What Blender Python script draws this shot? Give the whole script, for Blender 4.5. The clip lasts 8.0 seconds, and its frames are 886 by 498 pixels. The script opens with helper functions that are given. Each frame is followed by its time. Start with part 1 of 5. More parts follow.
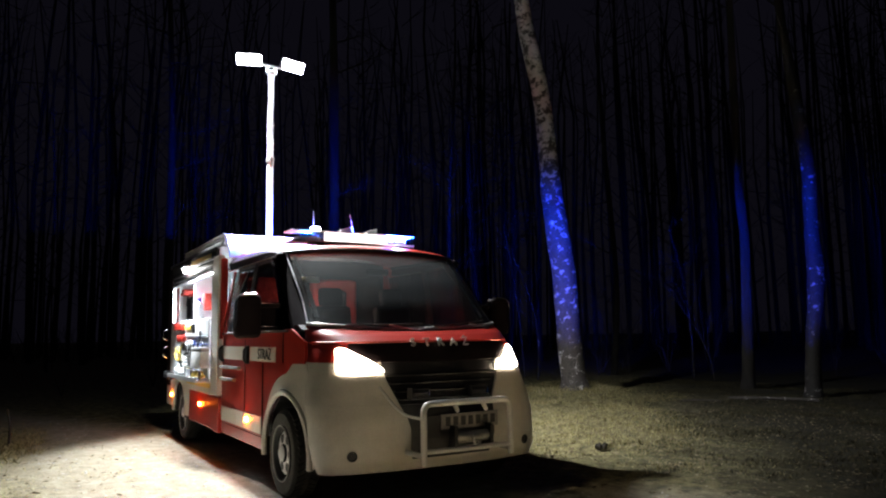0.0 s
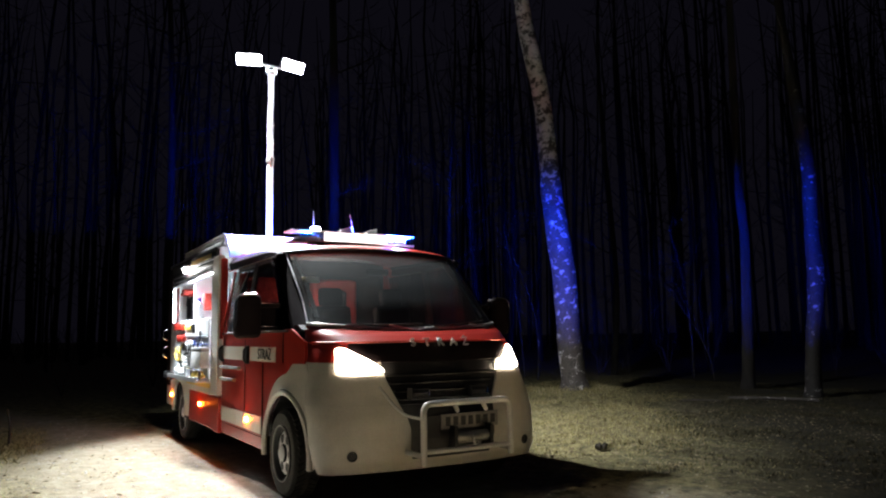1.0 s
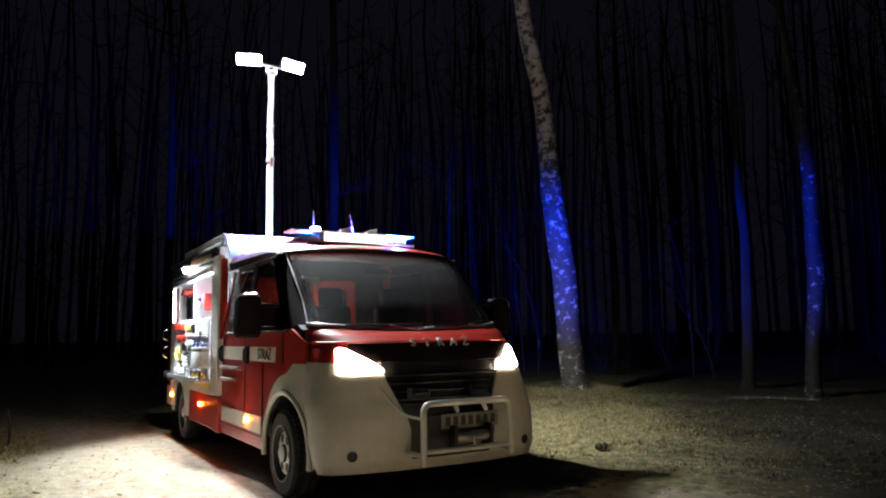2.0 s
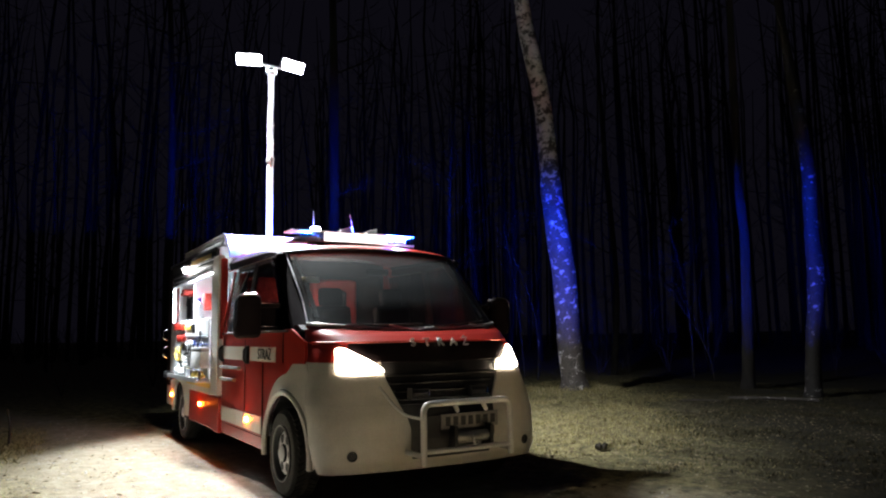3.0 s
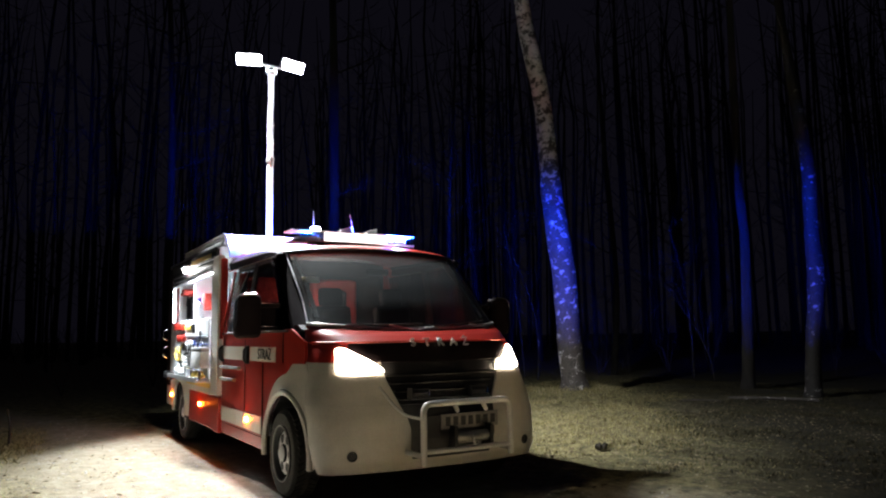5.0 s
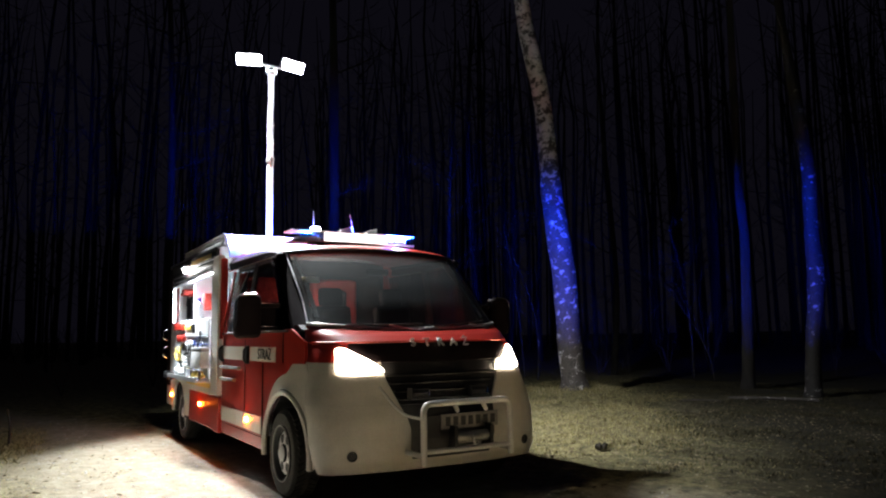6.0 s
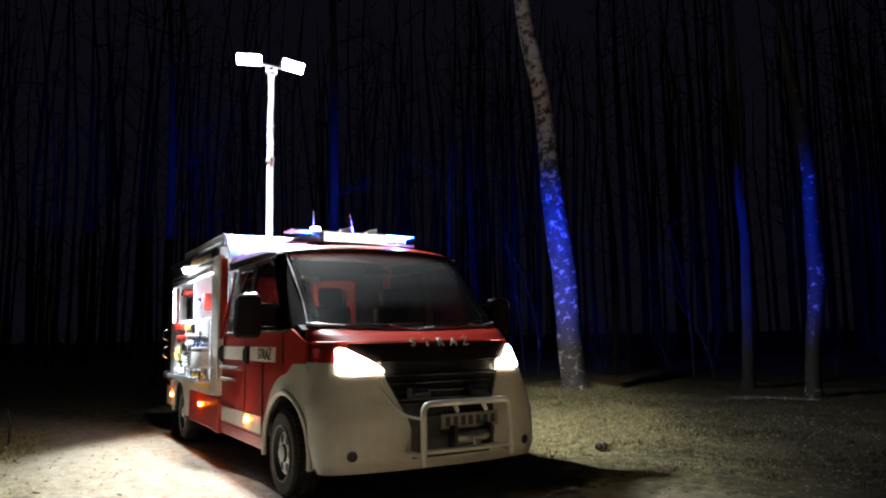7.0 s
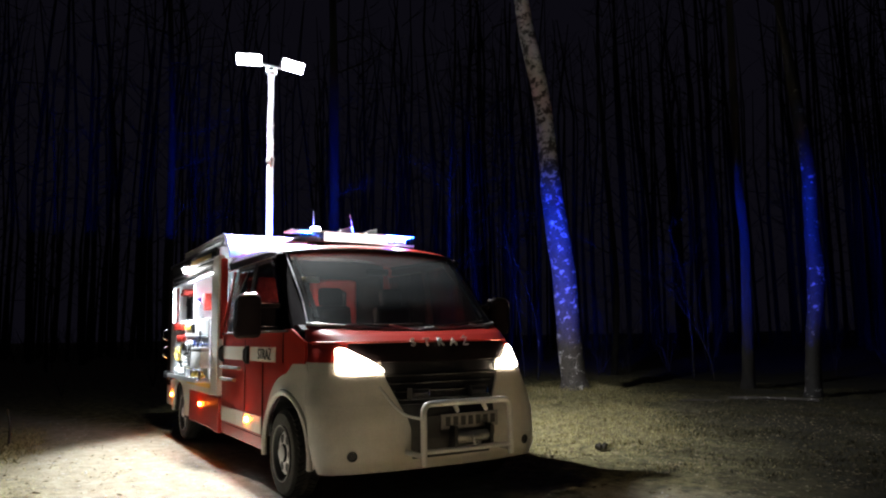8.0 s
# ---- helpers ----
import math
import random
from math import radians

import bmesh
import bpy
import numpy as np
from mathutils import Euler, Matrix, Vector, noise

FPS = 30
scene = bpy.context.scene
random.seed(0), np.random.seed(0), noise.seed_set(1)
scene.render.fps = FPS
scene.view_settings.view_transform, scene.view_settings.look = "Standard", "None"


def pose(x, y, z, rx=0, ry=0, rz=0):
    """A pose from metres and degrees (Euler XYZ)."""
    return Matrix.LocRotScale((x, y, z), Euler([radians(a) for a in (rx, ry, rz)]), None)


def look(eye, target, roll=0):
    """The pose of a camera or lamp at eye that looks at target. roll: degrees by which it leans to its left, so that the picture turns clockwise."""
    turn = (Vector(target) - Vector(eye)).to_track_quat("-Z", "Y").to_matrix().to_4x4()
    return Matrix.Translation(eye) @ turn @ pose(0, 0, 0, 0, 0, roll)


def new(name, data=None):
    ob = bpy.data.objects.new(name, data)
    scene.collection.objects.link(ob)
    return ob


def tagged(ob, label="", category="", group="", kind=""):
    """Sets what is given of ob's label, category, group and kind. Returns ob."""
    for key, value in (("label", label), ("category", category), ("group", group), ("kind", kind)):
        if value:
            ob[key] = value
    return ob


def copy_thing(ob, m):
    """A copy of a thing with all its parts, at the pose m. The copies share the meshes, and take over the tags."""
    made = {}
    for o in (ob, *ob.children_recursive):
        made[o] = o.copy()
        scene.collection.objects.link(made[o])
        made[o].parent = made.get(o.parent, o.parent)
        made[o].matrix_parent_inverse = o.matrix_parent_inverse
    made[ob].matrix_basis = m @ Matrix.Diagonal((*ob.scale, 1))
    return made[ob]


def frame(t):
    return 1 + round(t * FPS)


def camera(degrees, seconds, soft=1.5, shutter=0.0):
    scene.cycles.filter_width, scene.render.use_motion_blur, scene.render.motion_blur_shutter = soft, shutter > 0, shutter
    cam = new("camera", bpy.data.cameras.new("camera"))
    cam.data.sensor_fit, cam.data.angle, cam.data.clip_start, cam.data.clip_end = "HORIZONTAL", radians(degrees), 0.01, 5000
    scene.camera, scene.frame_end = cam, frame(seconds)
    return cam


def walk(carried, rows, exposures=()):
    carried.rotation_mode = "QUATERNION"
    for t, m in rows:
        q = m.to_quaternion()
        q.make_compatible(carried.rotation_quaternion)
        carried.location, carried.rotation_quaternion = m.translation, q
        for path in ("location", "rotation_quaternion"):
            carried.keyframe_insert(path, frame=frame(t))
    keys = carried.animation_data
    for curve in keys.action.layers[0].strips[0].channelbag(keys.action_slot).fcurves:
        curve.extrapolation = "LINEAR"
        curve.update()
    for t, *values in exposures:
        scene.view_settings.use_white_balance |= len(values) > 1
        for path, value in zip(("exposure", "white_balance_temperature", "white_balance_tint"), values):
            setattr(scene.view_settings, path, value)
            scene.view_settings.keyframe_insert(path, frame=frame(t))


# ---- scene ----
# camera on a tripod
cam = camera(62.9, 8.0, 2.1)
STAND = look((-2.906, -5.861, 1.271), (-1.902, -4.148, 1.508), -0.9)
walk(cam, [(0.0, STAND), (8.0, STAND)])
scene.view_settings.exposure = 0.3

# ---- night sky and floodlight ----
world = bpy.data.worlds.new("night")
scene.world = world
world.use_nodes = True
wn = world.node_tree.nodes
wn["Background"].inputs[0].default_value = (0.64, 0.58, 1.0, 1)
wn["Background"].inputs[1].default_value = 0.0042

MAST = (-0.447, 2.30)
FLOODS = ((-0.72, 2.27, 4.505, (-1.2, 0.65, 0.0), (-2.6, -4.0, 1.2)), (-0.205, 2.27, 4.515, (2.4, 3.2, 0.0), (1.4, -4.0, 1.2)))
FLOOD_POWER = (165, 205)


def floodlight_beams():
    for (x, y, z, aim, _), power, beam in zip(FLOODS, FLOOD_POWER, (92, 110)):
        data = bpy.data.lights.new("flood_beam", "AREA")
        data.shape, data.size, data.size_y = "RECTANGLE", 0.22, 0.12
        data.energy, data.color, data.spread = power, (0.93, 0.97, 1.0), radians(beam)
        ob = new("flood_beam", data)
        way = (Vector(aim) - Vector((x, y, z))).normalized()
        ob.matrix_world = look(Vector((x, y, z)) + way * 0.17, aim)


floodlight_beams()


def dipped_beams():
    """The headlamps' beams on the track ahead."""
    for x in (-0.72, 0.72):
        data = bpy.data.lights.new("dipped_beam", "SPOT")
        data.energy, data.color, data.spot_size, data.spot_blend, data.shadow_soft_size = HEAD_POWER, (1.0, 0.82, 0.60), radians(84), 0.7, 0.05
        new("dipped_beam", data).matrix_world = look((x, -0.93, 1.08), (x * 1.2, -5.5, -0.35))


HEAD_POWER = 620
dipped_beams()


def locker_beam():
    """The lamp over the open locker."""
    data = bpy.data.lights.new("locker_beam", "SPOT")
    data.energy, data.color, data.spot_size, data.spot_blend, data.shadow_soft_size = 380, (0.86, 0.93, 1.0), radians(118), 0.6, 0.04
    new("locker_beam", data).matrix_world = look((-1.36, 3.62, 2.07), (-1.05, 3.30, 1.10))


locker_beam()


# ---- materials ----
def node_mat(name):
    m = bpy.data.materials.new(name)
    m.use_nodes = True
    t = m.node_tree
    return m, t.nodes, t.links, t.nodes["Principled BSDF"]


def coords(n, l, scale=(1, 1, 1)):
    tc, mp = n.new("ShaderNodeTexCoord"), n.new("ShaderNodeMapping")
    mp.inputs["Scale"].default_value = scale
    l.new(tc.outputs["Object"], mp.inputs[0])
    return mp.outputs[0]


def noise_tex(n, l, vec, scale, detail=4, rough=0.55):
    t = n.new("ShaderNodeTexNoise")
    t.inputs["Scale"].default_value, t.inputs["Detail"].default_value, t.inputs["Roughness"].default_value = scale, detail, rough
    l.new(vec, t.inputs["Vector"])
    return t.outputs["Fac"]


def ramp(n, l, fac, stops):
    r = n.new("ShaderNodeValToRGB")
    els = r.color_ramp.elements
    while len(els) < len(stops):
        els.new(0.5)
    for e, (p, c) in zip(els, stops):
        e.position, e.color = p, (*c, 1) if len(c) == 3 else c
    l.new(fac, r.inputs[0])
    return r.outputs[0]


def surface(name, a, b, rough=0.5, metal=0.0, scale=6.0, bump=0.1, fine=60.0, spread=0.15, coat=0.0, stretch=(1, 1, 1)):
    """A two-scale surface: patches between colours a and b, fine grain in relief and gloss."""
    m, n, l, p = node_mat(name)
    v = coords(n, l, stretch)
    big, small = noise_tex(n, l, v, scale, 5), noise_tex(n, l, v, fine, 3)
    mix = n.new("ShaderNodeMath")
    mix.operation = "MULTIPLY_ADD"
    mix.inputs[1].default_value, mix.inputs[2].default_value = 0.35, 0.0
    l.new(small, mix.inputs[0])
    add = n.new("ShaderNodeMath")
    add.operation = "MULTIPLY_ADD"
    add.inputs[1].default_value = 0.75
    l.new(big, add.inputs[0])
    l.new(mix.outputs[0], add.inputs[2])
    l.new(ramp(n, l, add.outputs[0], [(0.36, a), (0.72, b)]), p.inputs["Base Color"])
    r = n.new("ShaderNodeMapRange")
    r.inputs["To Min"].default_value, r.inputs["To Max"].default_value = max(0.03, rough - spread), min(1, rough + spread)
    l.new(big, r.inputs[0])
    l.new(r.outputs[0], p.inputs["Roughness"])
    p.inputs["Metallic"].default_value, p.inputs["Coat Weight"].default_value = metal, coat
    p.inputs["Coat Roughness"].default_value = 0.16
    if bump:
        bp = n.new("ShaderNodeBump")
        bp.inputs["Strength"].default_value, bp.inputs["Distance"].default_value = bump, 0.01
        l.new(small, bp.inputs["Height"])
        l.new(bp.outputs[0], p.inputs["Normal"])
    return m


def glow(name, colour, strength):
    m, n, l, p = node_mat(name)
    p.inputs["Base Color"].default_value = (*colour, 1)
    p.inputs["Emission Color"].default_value = (*colour, 1)
    p.inputs["Emission Strength"].default_value = strength
    return m


def clear(name, tint, gloss=0.08):
    """Thin clear sheet: straight through, with a weak mirror on top."""
    m, n, l, p = node_mat(name)
    n.remove(p)
    t, g, mx, fr = n.new("ShaderNodeBsdfTransparent"), n.new("ShaderNodeBsdfGlossy"), n.new("ShaderNodeMixShader"), n.new("ShaderNodeLayerWeight")
    pw, ad = n.new("ShaderNodeMath"), n.new("ShaderNodeMath")
    pw.operation, pw.inputs[1].default_value = "POWER", 4.5
    ad.operation, ad.inputs[1].default_value, ad.inputs[2].default_value = "MULTIPLY_ADD", 0.55, 0.03
    l.new(fr.outputs["Facing"], pw.inputs[0])
    l.new(pw.outputs[0], ad.inputs[0])
    t.inputs[0].default_value = (*tint, 1)
    g.inputs["Roughness"].default_value = gloss
    l.new(ad.outputs[0], mx.inputs[0])
    l.new(t.outputs[0], mx.inputs[1])
    l.new(g.outputs[0], mx.inputs[2])
    l.new(mx.outputs[0], n["Material Output"].inputs[0])
    return m


def veiled_glass():
    """Clear screen glass under an uneven film: thin dust, thickened to give the glare's veil."""
    m = clear("dusty_veiled_screen", (0.84, 0.88, 0.87), 0.03)
    n, l = m.node_tree.nodes, m.node_tree.links
    d, mx = n.new("ShaderNodeBsdfDiffuse"), n.new("ShaderNodeMixShader")
    d.inputs[0].default_value = (0.50, 0.52, 0.52, 1)
    film = noise_tex(n, l, coords(n, l), 2.2, 5, 0.6)
    r = n.new("ShaderNodeMapRange")
    r.inputs["To Min"].default_value, r.inputs["To Max"].default_value = 0.10, 0.20
    l.new(film, r.inputs[0])
    l.new(r.outputs[0], mx.inputs[0])
    out = n["Material Output"]
    l.new(out.inputs[0].links[0].from_socket, mx.inputs[1])
    l.new(d.outputs[0], mx.inputs[2])
    l.new(mx.outputs[0], out.inputs[0])
    return m


def frosted(name, tint, milk):
    """Thin lens that lets most light straight through and scatters the rest."""
    m, n, l, p = node_mat(name)
    n.remove(p)
    t, s, mx = n.new("ShaderNodeBsdfTransparent"), n.new("ShaderNodeBsdfTranslucent"), n.new("ShaderNodeMixShader")
    t.inputs[0].default_value, s.inputs[0].default_value = (*tint, 1), (0.16, 0.34, 1.0, 1)
    mx.inputs[0].default_value = milk
    l.new(t.outputs[0], mx.inputs[1])
    l.new(s.outputs[0], mx.inputs[2])
    l.new(mx.outputs[0], n["Material Output"].inputs[0])
    return m


RED = surface("red_paint", (0.34, 0.020, 0.014), (0.43, 0.030, 0.020), 0.34, 0, 3, 0.02, 90, 0.08, 0.25)
CREAM = surface("dusty_white_paint", (0.52, 0.49, 0.43), (0.70, 0.67, 0.60), 0.42, 0, 3.5, 0.03, 80, 0.12, 0.2)
REFLECT = surface("pale_reflective_tape", (0.72, 0.70, 0.60), (0.80, 0.78, 0.70), 0.35, 0, 8, 0.03, 150, 0.08)
YELLOW = surface("yellow_tape", (0.62, 0.42, 0.04), (0.72, 0.52, 0.08), 0.4, 0, 8, 0.03, 120)
BLACK = surface("black_plastic", (0.012, 0.012, 0.013), (0.030, 0.030, 0.032), 0.5, 0, 7, 0.12, 140)
# Black trim, and the shaded colour of the red windscreen pillars.
GLOSS = surface("dark_trim_and_shade", (0.016, 0.010, 0.012), (0.028, 0.020, 0.022), 0.6, 0, 5, 0.02, 90, 0.06)
GLOSS.node_tree.nodes["Principled BSDF"].inputs["Specular IOR Level"].default_value = 0.1
RUBBER = surface("tyre_rubber", (0.014, 0.013, 0.012), (0.045, 0.040, 0.034), 0.8, 0, 6, 0.25, 90)
STEEL = surface("wheel_steel", (0.40, 0.39, 0.37), (0.58, 0.57, 0.55), 0.42, 0.7, 12, 0.06, 80)
CHROME = surface("polished_tube", (0.66, 0.66, 0.67), (0.78, 0.78, 0.79), 0.22, 1.0, 8, 0.02, 120, 0.08)
ALU = surface("aluminium_sheet", (0.55, 0.56, 0.57), (0.70, 0.71, 0.72), 0.38, 0.85, 5, 0.05, 120, 0.1)
WHITE = surface("white_enamel", (0.74, 0.75, 0.76), (0.82, 0.83, 0.84), 0.35, 0, 5, 0.03, 90)
DUST_SHADE = surface("dust_and_shade_grey", (0.15, 0.145, 0.14), (0.30, 0.29, 0.28), 0.6, 0, 9, 0.05, 90)
TUBE = surface("silver_painted_tube", (0.46, 0.46, 0.45), (0.62, 0.62, 0.61), 0.4, 0.35, 7, 0.03, 120)
INSIDE = surface("grey_lining", (0.66, 0.67, 0.70), (0.78, 0.79, 0.82), 0.55, 0, 5, 0.05, 70)
SEAT = surface("red_upholstery", (0.40, 0.035, 0.03), (0.55, 0.06, 0.045), 0.85, 0, 9, 0.3, 200)
DARKCLOTH = surface("dark_upholstery", (0.025, 0.025, 0.028), (0.06, 0.06, 0.065), 0.9, 0, 9, 0.3, 200)
ORANGE = surface("orange_tool_plastic", (0.60, 0.10, 0.02), (0.72, 0.15, 0.03), 0.45, 0, 9, 0.05, 90)
BLUE = surface("blue_tool_plastic", (0.03, 0.07, 0.35), (0.05, 0.11, 0.45), 0.45, 0, 9, 0.05, 90)
GLASS = clear("tinted_glass", (0.40, 0.44, 0.44), 0.03)
SCREEN = veiled_glass()
BLUE_LENS = frosted("blue_lens", (0.6, 0.78, 1.0), 0.15)
MIRROR = surface("mirror_glass", (0.8, 0.8, 0.82), (0.85, 0.85, 0.86), 0.04, 1.0, 5, 0, 50, 0.01)
BLUE_GLOW = glow("blue_flash", (0.006, 0.05, 1.0), 880000)
BLUE_GLOW_STRONG = glow("blue_flash_strong", (0.006, 0.05, 1.0), 2600000)
BLUE_GLOW_LOW = glow("blue_grille_flash", (0.0002, 0.06, 1.0), 55000)
FLOOD_GLOW = glow("flood_glass", (0.84, 0.92, 1.0), 320)
WORK_GLOW = glow("work_lamp_glass", (1.0, 0.98, 0.94), 700)
SIGN_GLOW = glow("roof_sign_glass", (1.0, 0.98, 0.95), 2.6)
HEAD_GLOW = glow("headlamp_reflector", (1.0, 0.84, 0.62), 40)
AMBER_GLOW = glow("amber_marker", (1.0, 0.17, 0.012), 250)
AMBER = surface("amber_lens", (0.55, 0.16, 0.02), (0.65, 0.22, 0.03), 0.3, 0, 9, 0.03, 90)
STRIP_GLOW = glow("led_strip", (0.80, 0.88, 1.0), 60)


def bark_birch(name, lo, hi, foot, dim, pale_dim=1.0):
    """Pale bark broken by black fissures: lo and hi set how much of it is pale."""
    m, n, l, p = node_mat(name)
    v = coords(n, l)
    band = noise_tex(n, l, coords(n, l, (1.7, 1.7, 2.0)), 3.5, 8, 0.70)
    fine = noise_tex(n, l, coords(n, l, (9, 9, 30)), 3.0, 4)
    patch = noise_tex(n, l, v, 1.3, 4, 0.6)
    mixv = n.new("ShaderNodeMath")
    mixv.operation = "MULTIPLY_ADD"
    mixv.inputs[1].default_value = 0.30
    l.new(fine, mixv.inputs[0])
    l.new(band, mixv.inputs[2])
    pale = ramp(n, l, patch, [(0.30, (0.58 * pale_dim, 0.52 * pale_dim, 0.50 * pale_dim)), (0.70, (0.82 * pale_dim, 0.78 * pale_dim, 0.78 * pale_dim))])
    dark = ramp(n, l, fine, [(0.35, (0.04 * dim, 0.034 * dim, 0.03 * dim)), (0.75, (0.20 * dim, 0.17 * dim, 0.15 * dim))])
    mx = n.new("ShaderNodeMix")
    mx.data_type = "RGBA"
    sep, up, low = n.new("ShaderNodeSeparateXYZ"), n.new("ShaderNodeMapRange"), n.new("ShaderNodeMath")
    l.new(v, sep.inputs[0])
    up.inputs["From Min"].default_value, up.inputs["From Max"].default_value = 3.2, 6.0
    up.inputs["To Min"].default_value, up.inputs["To Max"].default_value = foot, 0.0
    l.new(sep.outputs["Z"], up.inputs[0])
    low.operation = "ADD"
    l.new(mixv.outputs[0], low.inputs[0])
    l.new(up.outputs[0], low.inputs[1])
    fac = ramp(n, l, low.outputs[0], [(lo, (1, 1, 1)), (hi, (0, 0, 0))])
    inv = n.new("ShaderNodeMath")
    inv.operation = "SUBTRACT"
    inv.inputs[0].default_value = 1.0
    l.new(fac, inv.inputs[1])
    l.new(inv.outputs[0], mx.inputs["Factor"])
    l.new(pale, mx.inputs["A"])
    l.new(dark, mx.inputs["B"])
    l.new(mx.outputs["Result"], p.inputs["Base Color"])
    p.inputs["Roughness"].default_value = 0.75
    bp = n.new("ShaderNodeBump")
    bp.inputs["Strength"].default_value, bp.inputs["Distance"].default_value = 0.7, 0.02
    l.new(mixv.outputs[0], bp.inputs["Height"])
    l.new(bp.outputs[0], p.inputs["Normal"])
    return m


BIRCH, SCARRED = bark_birch("birch_bark", 0.655, 0.69, 0.115, 0.8), bark_birch("scarred_bark", 0.52, 0.55, 0.0, 0.25, 0.6)
BARK = surface("rough_bark", (0.012, 0.010, 0.009), (0.036, 0.031, 0.026), 0.9, 0, 2.5, 0.8, 14, 0.05, 0, (3, 3, 0.7))
TWIG = surface("bare_twigs", (0.025, 0.021, 0.018), (0.055, 0.047, 0.040), 0.9, 0, 3, 0.3, 20)


def ground_mat():
    """Pale trodden sand on the track, thatch and soil where the grass grows, dimmed where the flood falls off."""
    m, n, l, p = node_mat("sandy_ground")
    v = coords(n, l)
    big, mid, fine = noise_tex(n, l, v, 0.55, 6, 0.6), noise_tex(n, l, v, 6.5, 8, 0.72), noise_tex(n, l, v, 55.0, 5, 0.75)
    sand = ramp(n, l, mid, [(0.26, (0.17, 0.145, 0.10)), (0.44, (0.30, 0.265, 0.19)), (0.58, (0.39, 0.35, 0.26)), (0.75, (0.50, 0.46, 0.36))])
    dimmed_soil = ramp(n, l, mid, [(0.32, (0.018, 0.015, 0.009)), (0.55, (0.042, 0.035, 0.018)), (0.78, (0.10, 0.082, 0.042))])
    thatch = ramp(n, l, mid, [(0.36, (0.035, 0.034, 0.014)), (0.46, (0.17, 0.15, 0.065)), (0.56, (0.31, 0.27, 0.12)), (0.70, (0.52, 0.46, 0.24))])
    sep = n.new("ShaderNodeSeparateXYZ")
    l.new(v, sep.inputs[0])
    # Thatch darkens with x - 0.9 y: the flood's fall-off put into colour.
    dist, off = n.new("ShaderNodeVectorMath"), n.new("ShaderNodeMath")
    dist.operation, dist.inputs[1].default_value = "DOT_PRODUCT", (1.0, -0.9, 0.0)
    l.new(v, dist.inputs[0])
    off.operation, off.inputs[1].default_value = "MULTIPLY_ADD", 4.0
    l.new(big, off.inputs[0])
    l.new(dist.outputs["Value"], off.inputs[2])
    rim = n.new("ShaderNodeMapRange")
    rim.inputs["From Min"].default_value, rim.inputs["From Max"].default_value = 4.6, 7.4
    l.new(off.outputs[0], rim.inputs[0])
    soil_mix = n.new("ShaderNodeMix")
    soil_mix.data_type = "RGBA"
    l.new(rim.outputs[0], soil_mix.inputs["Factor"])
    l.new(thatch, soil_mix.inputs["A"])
    l.new(dimmed_soil, soil_mix.inputs["B"])
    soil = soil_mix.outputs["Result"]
    # signed distance from the track's edges, which wander with the noise
    right = n.new("ShaderNodeMath")
    right.operation = "MULTIPLY_ADD"
    right.inputs[1].default_value, right.inputs[2].default_value = 0.42, -0.8
    l.new(sep.outputs["Y"], right.inputs[0])
    ex = n.new("ShaderNodeMath")
    ex.operation = "ADD"
    l.new(sep.outputs["X"], ex.inputs[0])
    l.new(right.outputs[0], ex.inputs[1])
    left = n.new("ShaderNodeMath")
    left.operation = "MULTIPLY_ADD"
    left.inputs[1].default_value, left.inputs[2].default_value = -1.0, -2.8
    l.new(sep.outputs["X"], left.inputs[0])
    far = n.new("ShaderNodeMath")
    far.operation = "MAXIMUM"
    l.new(ex.outputs[0], far.inputs[0])
    l.new(left.outputs[0], far.inputs[1])
    wob = n.new("ShaderNodeMath")
    wob.operation = "MULTIPLY_ADD"
    wob.inputs[1].default_value = 2.4
    l.new(big, wob.inputs[0])
    l.new(far.outputs[0], wob.inputs[2])
    fac = n.new("ShaderNodeMapRange")
    fac.inputs["From Min"].default_value, fac.inputs["From Max"].default_value = 0.9, 1.9
    l.new(wob.outputs[0], fac.inputs[0])
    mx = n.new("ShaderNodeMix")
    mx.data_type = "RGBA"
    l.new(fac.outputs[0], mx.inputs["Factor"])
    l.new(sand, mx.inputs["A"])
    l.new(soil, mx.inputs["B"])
    dirt = ramp(n, l, fine, [(0.30, (0.52, 0.50, 0.46)), (0.50, (0.95, 0.95, 0.95)), (0.72, (1.2, 1.18, 1.12))])
    mul = n.new("ShaderNodeMix")
    mul.data_type, mul.blend_type = "RGBA", "MULTIPLY"
    mul.inputs["Factor"].default_value = 0.85
    l.new(mx.outputs["Result"], mul.inputs["A"])
    l.new(dirt, mul.inputs["B"])
    l.new(mul.outputs["Result"], p.inputs["Base Color"])
    p.inputs["Roughness"].default_value = 0.95
    b1, b2 = n.new("ShaderNodeBump"), n.new("ShaderNodeBump")
    b1.inputs["Strength"].default_value, b1.inputs["Distance"].default_value = 0.55, 0.04
    b2.inputs["Strength"].default_value, b2.inputs["Distance"].default_value = 0.8, 0.012
    l.new(mid, b1.inputs["Height"])
    l.new(fine, b2.inputs["Height"])
    l.new(b1.outputs[0], b2.inputs["Normal"])
    l.new(b2.outputs[0], p.inputs["Normal"])
    return m


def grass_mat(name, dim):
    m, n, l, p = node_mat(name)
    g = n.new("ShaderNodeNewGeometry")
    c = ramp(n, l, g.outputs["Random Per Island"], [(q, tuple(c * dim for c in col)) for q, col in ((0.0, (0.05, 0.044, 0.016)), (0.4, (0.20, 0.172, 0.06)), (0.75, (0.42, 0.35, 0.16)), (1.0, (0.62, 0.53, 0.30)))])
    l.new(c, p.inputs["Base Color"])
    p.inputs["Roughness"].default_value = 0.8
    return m


